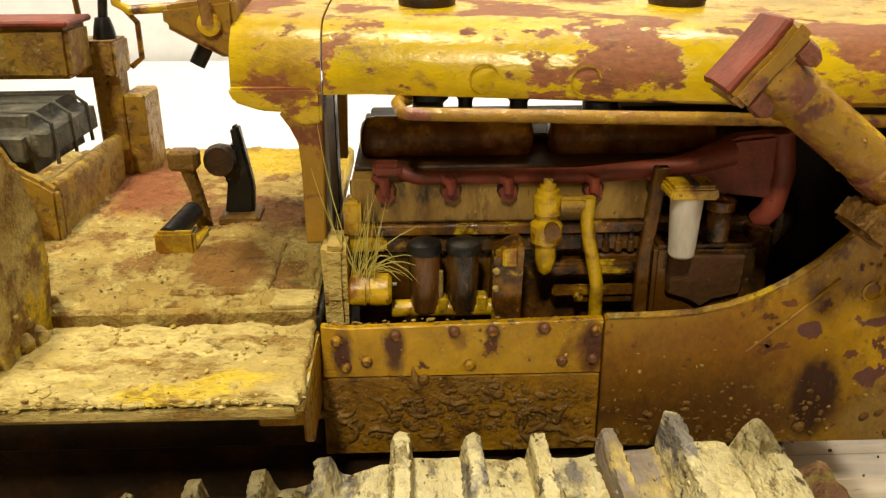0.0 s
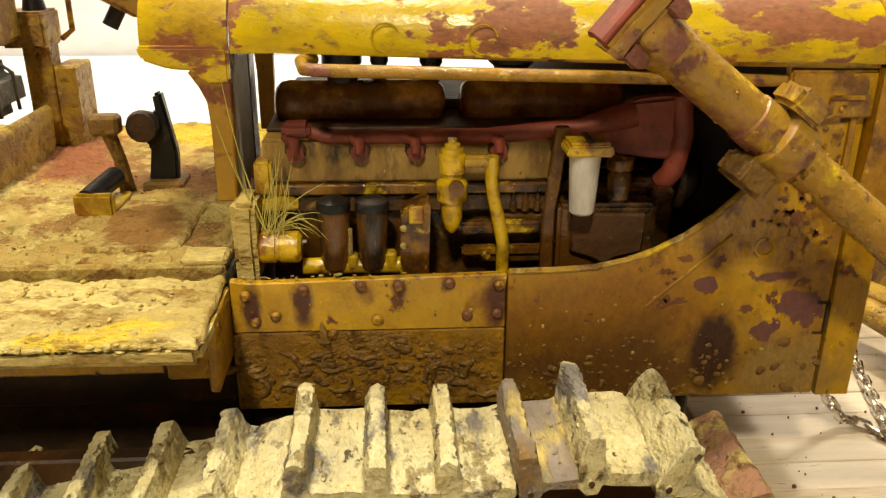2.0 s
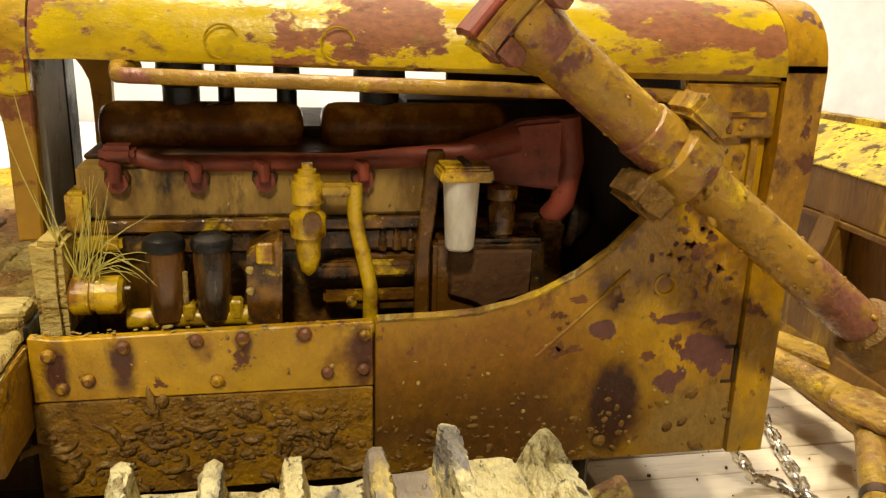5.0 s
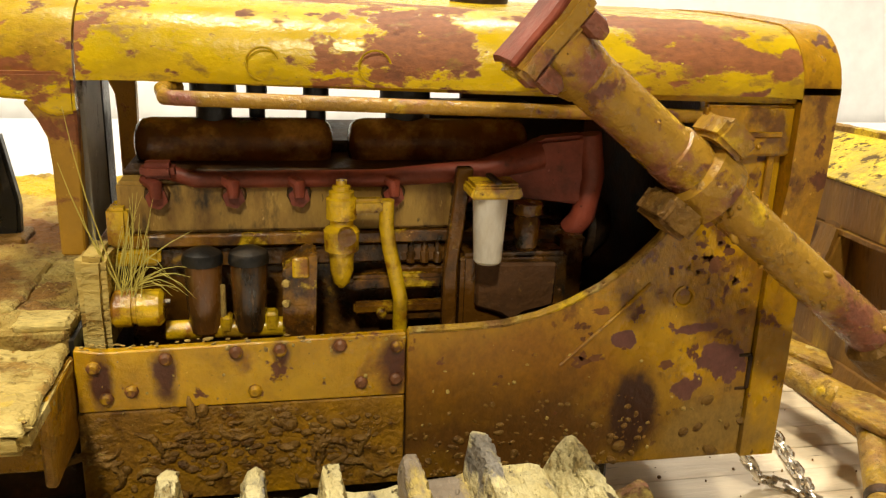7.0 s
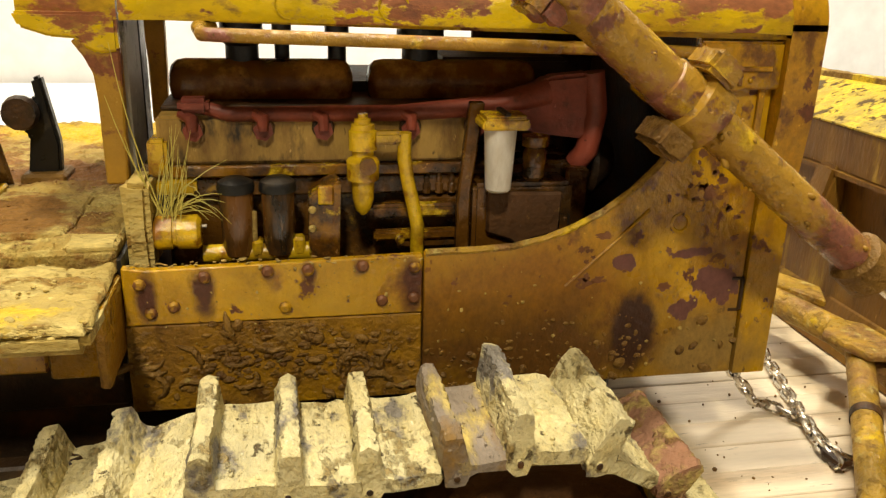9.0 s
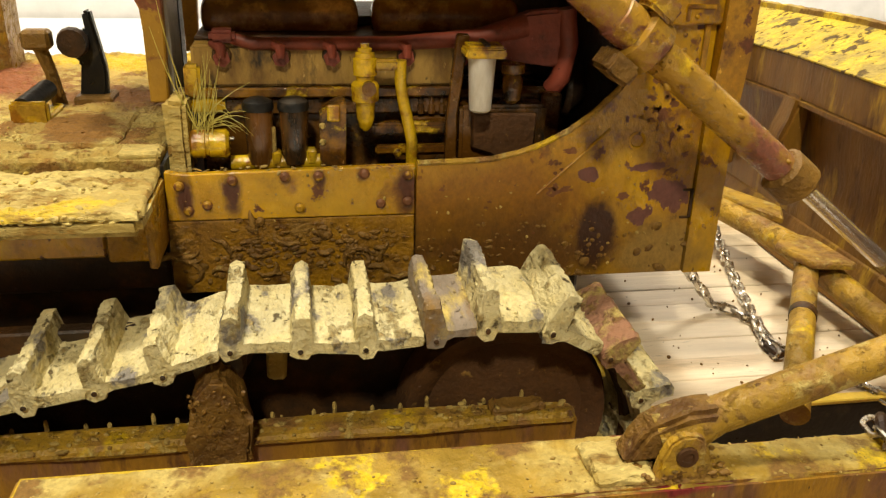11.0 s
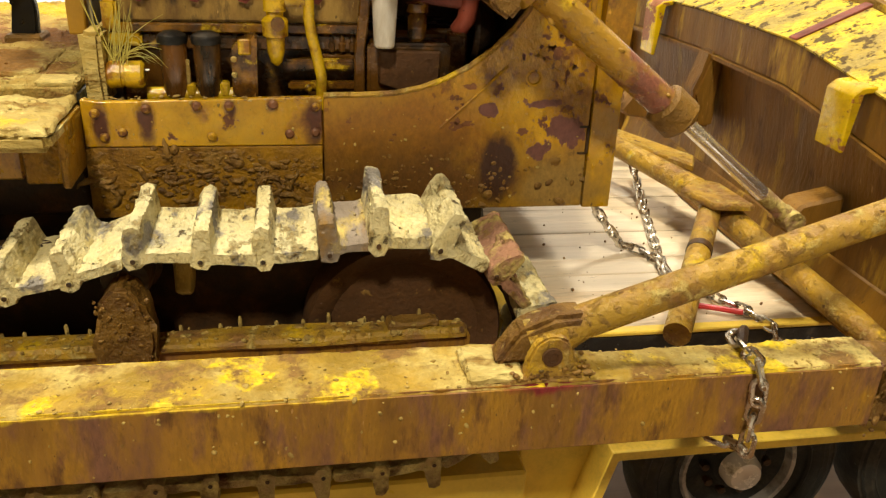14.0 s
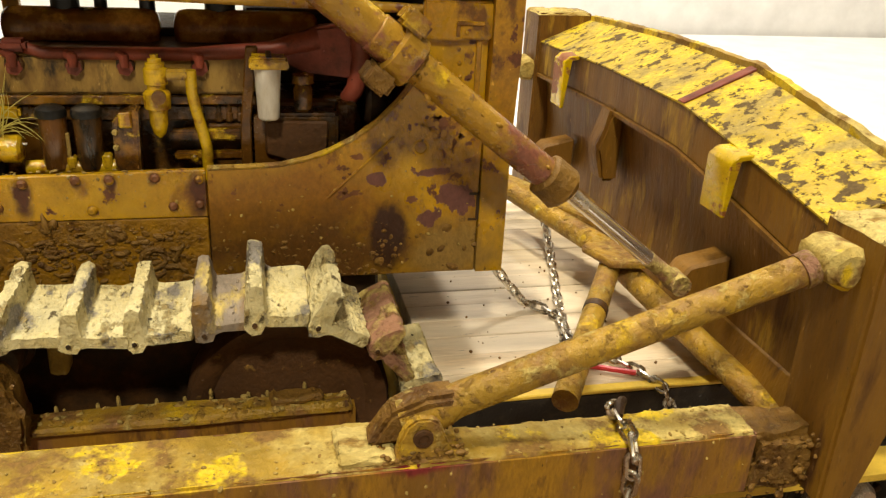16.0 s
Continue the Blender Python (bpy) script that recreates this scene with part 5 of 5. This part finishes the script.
part("blade_rib", blade_sheet(lambda y: [(8.02, edge_z(y, 6.2, 5.45) - 0.86), (8.02, edge_z(y, 6.2, 5.45) - 0.78), (8.3, edge_z(y, 6.2, 5.45) - 0.76), (8.3, edge_z(y, 6.2, 5.45) - 0.88)]), M_BLADEBACK, blade)
part("lower_angle", prism([(8.1, 2.12), (8.45, 2.12), (8.45, 3.0), (8.38, 3.0)], "y", -2.9, 2 * YC + 2.9, 0.03), M_BLADEBACK, blade)
for y in (-0.85, 2 * YC + 0.85):
    part("hanging_strap", prism([(7.8, 4.95), (7.72, 4.95), (7.72, edge_z(y, 6.2, 5.45) - 0.1), (7.86, edge_z(y, 6.2, 5.45) + 0.02), (8.12, edge_z(y, 6.2, 5.45) + 0.04), (8.12, edge_z(y, 6.2, 5.45) - 0.05), (7.92, edge_z(y, 6.2, 5.45) - 0.08)], "y", y - 0.34, y + 0.34, 0.02), M_HOOD, blade, "bent yellow strap")
    part("rod_lug", rough(prism([(7.3, 3.55), (7.6, 3.95), (8.35, 4.1), (8.35, 3.3), (7.5, 3.4)], "y", y + 0.05, y + 0.6, 0.05), 0.02, 3), M_BLADEBACK, blade)
part("pipe_lug", rough(prism([(7.9, 3.9), (7.75, 4.6), (8.0, 5.5), (8.3, 5.5), (8.3, 3.9)], "y", 3.8, 4.4, 0.08, 2), 0.05, 2.5, 1), M_BLADEBACK, blade)
for y0, y1 in ((-4.35, -3.2), (2 * YC + 3.2, 2 * YC + 4.35)):
    end = part("blade_end", rough(prism([(7.95, 1.95), (8.5, 1.95), (9.45, 5.4), (9.45, 5.82 if y0 < 0 else 6.78), (7.97, 5.8 if y0 < 0 else 6.76), (7.95, 4.0)], "y", y0, y1, 0.05, 2), 0.02, 2, 1), M_BLADEBACK, blade, "muddy blade end block")
    part("end_mud", crust(7.98, 9.4, y0 + 0.02, y1 - 0.02, 5.8 if y0 < 0 else 6.76, 0.05, 24, 20, 3), M_FENDER, end)
    ym = (y0 + y1) / 2 + (0.12 if y0 < 0 else -0.12)
    part("arm_socket", rough(lathe([(0.2, -0.38), (0.29, -0.3), (0.29, 0.3), (0.2, 0.38)], (7.82, ym, 5.32), "y", 24), 0.04, 4), M_BEAMTOP, end, "mud-caked arm socket")
part("trunnion", rough(box(6.98, 8.15, -4.0, -3.2, 1.98, 2.92, 0.12, 2), 0.1, 2.5, 5), M_MUD, blade, "mud-clogged beam joint")
part("trunnion_mud", clumps([(random.uniform(7.0, 8.2), -4.1 + random.uniform(-0.05, 0.3), random.uniform(1.9, 2.9)) for _ in range(120)], 0.02, 0.06, (1.3, 0.8, 0.9)), M_MUD, blade)


# ---- chains ----
def link_bm():
    bm = bm_new()
    n, m, r, w, h = 14, 6, 0.034, 0.075, 0.09
    rings = []
    for k in range(n):
        a = 2 * math.pi * k / n
        cx, cz = (h if math.cos(a) > 0 else -h) + 0.075 * math.cos(a), w * math.sin(a)
        o = Vector((math.cos(a), 0, math.sin(a)))
        rings.append([bm.verts.new(Vector((cx, 0, cz)) + o * r * math.cos(b) + Vector((0, 1, 0)) * r * math.sin(b)) for b in (2 * math.pi * j / m for j in range(m))])
    for k in range(n):
        a, b = rings[k], rings[(k + 1) % n]
        for j in range(m):
            bm.faces.new((a[j], b[j], b[(j + 1) % m], a[(j + 1) % m]))
    bmesh.ops.recalc_face_normals(bm, faces=bm.faces[:])
    return bm


LINK = mesh_of("chain_link", link_bm(), M_STEEL)


def chain(path, label, size=1.0, group="tie-down chains"):
    p = [Vector(q) for q in path]
    t = thing("tie_down_chain", path[-1], label, "chain", group)
    d, k = 0.1, 0
    step = 0.235 * size
    lengths = [(b - a).length for a, b in zip(p, p[1:])]
    while d < sum(lengths):
        e = d
        for a, b, ll in zip(p, p[1:], lengths):
            if e <= ll:
                c, way = a + (b - a) * e / ll, (b - a).normalized()
                break
            e -= ll
        side = way.cross(Vector((0, 0, 1)))
        side = side.normalized() if side.length > 0.05 else Vector((0, 1, 0))
        up = side.cross(way)
        m = Matrix((way, side, up)).transposed().to_4x4() @ pose(0, 0, 0, 45 + 90 * (k % 2) + random.uniform(-12, 12), 0, random.uniform(-8, 8))
        ob = new("chain_link", LINK)
        ob.parent, ob.matrix_parent_inverse = t, BASE[t]
        ob.matrix_basis = Matrix.Translation(c * S) @ m @ Matrix.Scale(size, 4)
        d += step
        k += 1
    return t


ZC = Z_DECK + 0.1
chain([(4.6, 1.2, 3.6), (5.1, 1.4, 2.9), (5.6, 1.5, ZC + 0.1), (5.95, 1.4, ZC), (6.15, 1.0, ZC), (6.05, 0.3, ZC)], "bright steel chain lying on the wooden deck")
chain([(7.2, 5.4, 2.9), (7.1, 4.4, ZC + 0.15), (6.75, 3.0, ZC), (6.4, 1.8, ZC), (6.15, 0.8, ZC), (5.95, -0.2, ZC)], "bright steel chain lying on the wooden deck")
chain([(6.0, 0.3, ZC), (6.3, -0.2, ZC), (6.6, -0.7, ZC), (6.85, -1.1, ZC), (7.1, -1.5, ZC - 0.1), (7.2, -1.7, ZC - 0.5)], "bright steel chain lying on the wooden deck")
chain([(5.25, -3.3, 3.14), (5.2, -3.7, 3.17), (5.19, -4.05, 3.16), (5.19, -4.17, 3.06), (5.2, -4.19, 2.8), (5.2, -4.19, 1.95), (5.15, -4.0, 1.88), (4.9, -3.7, 1.9)], "bright steel chain hanging over the push beam", 1.12)
grab = thing("chain_hook", (5.3, -3.45, 3.1), "dark steel chain hook on the push beam", "hook")
part("hook_bar", tube([(5.2, -3.62, 3.2), (5.28, -3.45, 3.26), (5.38, -3.32, 3.22), (5.36, -3.25, 3.12)], [0.06, 0.08, 0.07, 0.05], 8), M_DARK, grab)
binder = thing("load_binder", (6.4, -1.2, Z_DECK), "thin red rod of a chain binder on the deck", "chain binder")
part("binder_rod", tube([(5.9, -0.7, ZC), (6.75, -1.1, ZC)], 0.05, 8), M_REDTAPE, binder)
hook = thing("chain_hook", (6.0, 0.1, Z_DECK), "dark steel chain hook on the deck", "hook")
part("hook_bar", tube([(6.1, 0.4, ZC), (5.95, 0.1, ZC), (6.0, -0.2, ZC), (6.15, -0.15, ZC)], [0.07, 0.08, 0.06, 0.04], 8), M_DARK, hook)
part("deck_crumb", clumps([(random.uniform(4.2, 7.5), random.uniform(-1.1, 4), Z_DECK + 0.02) for _ in range(60)], 0.01, 0.03), M_MUD, deck, "crumbs of dirt on the planks")
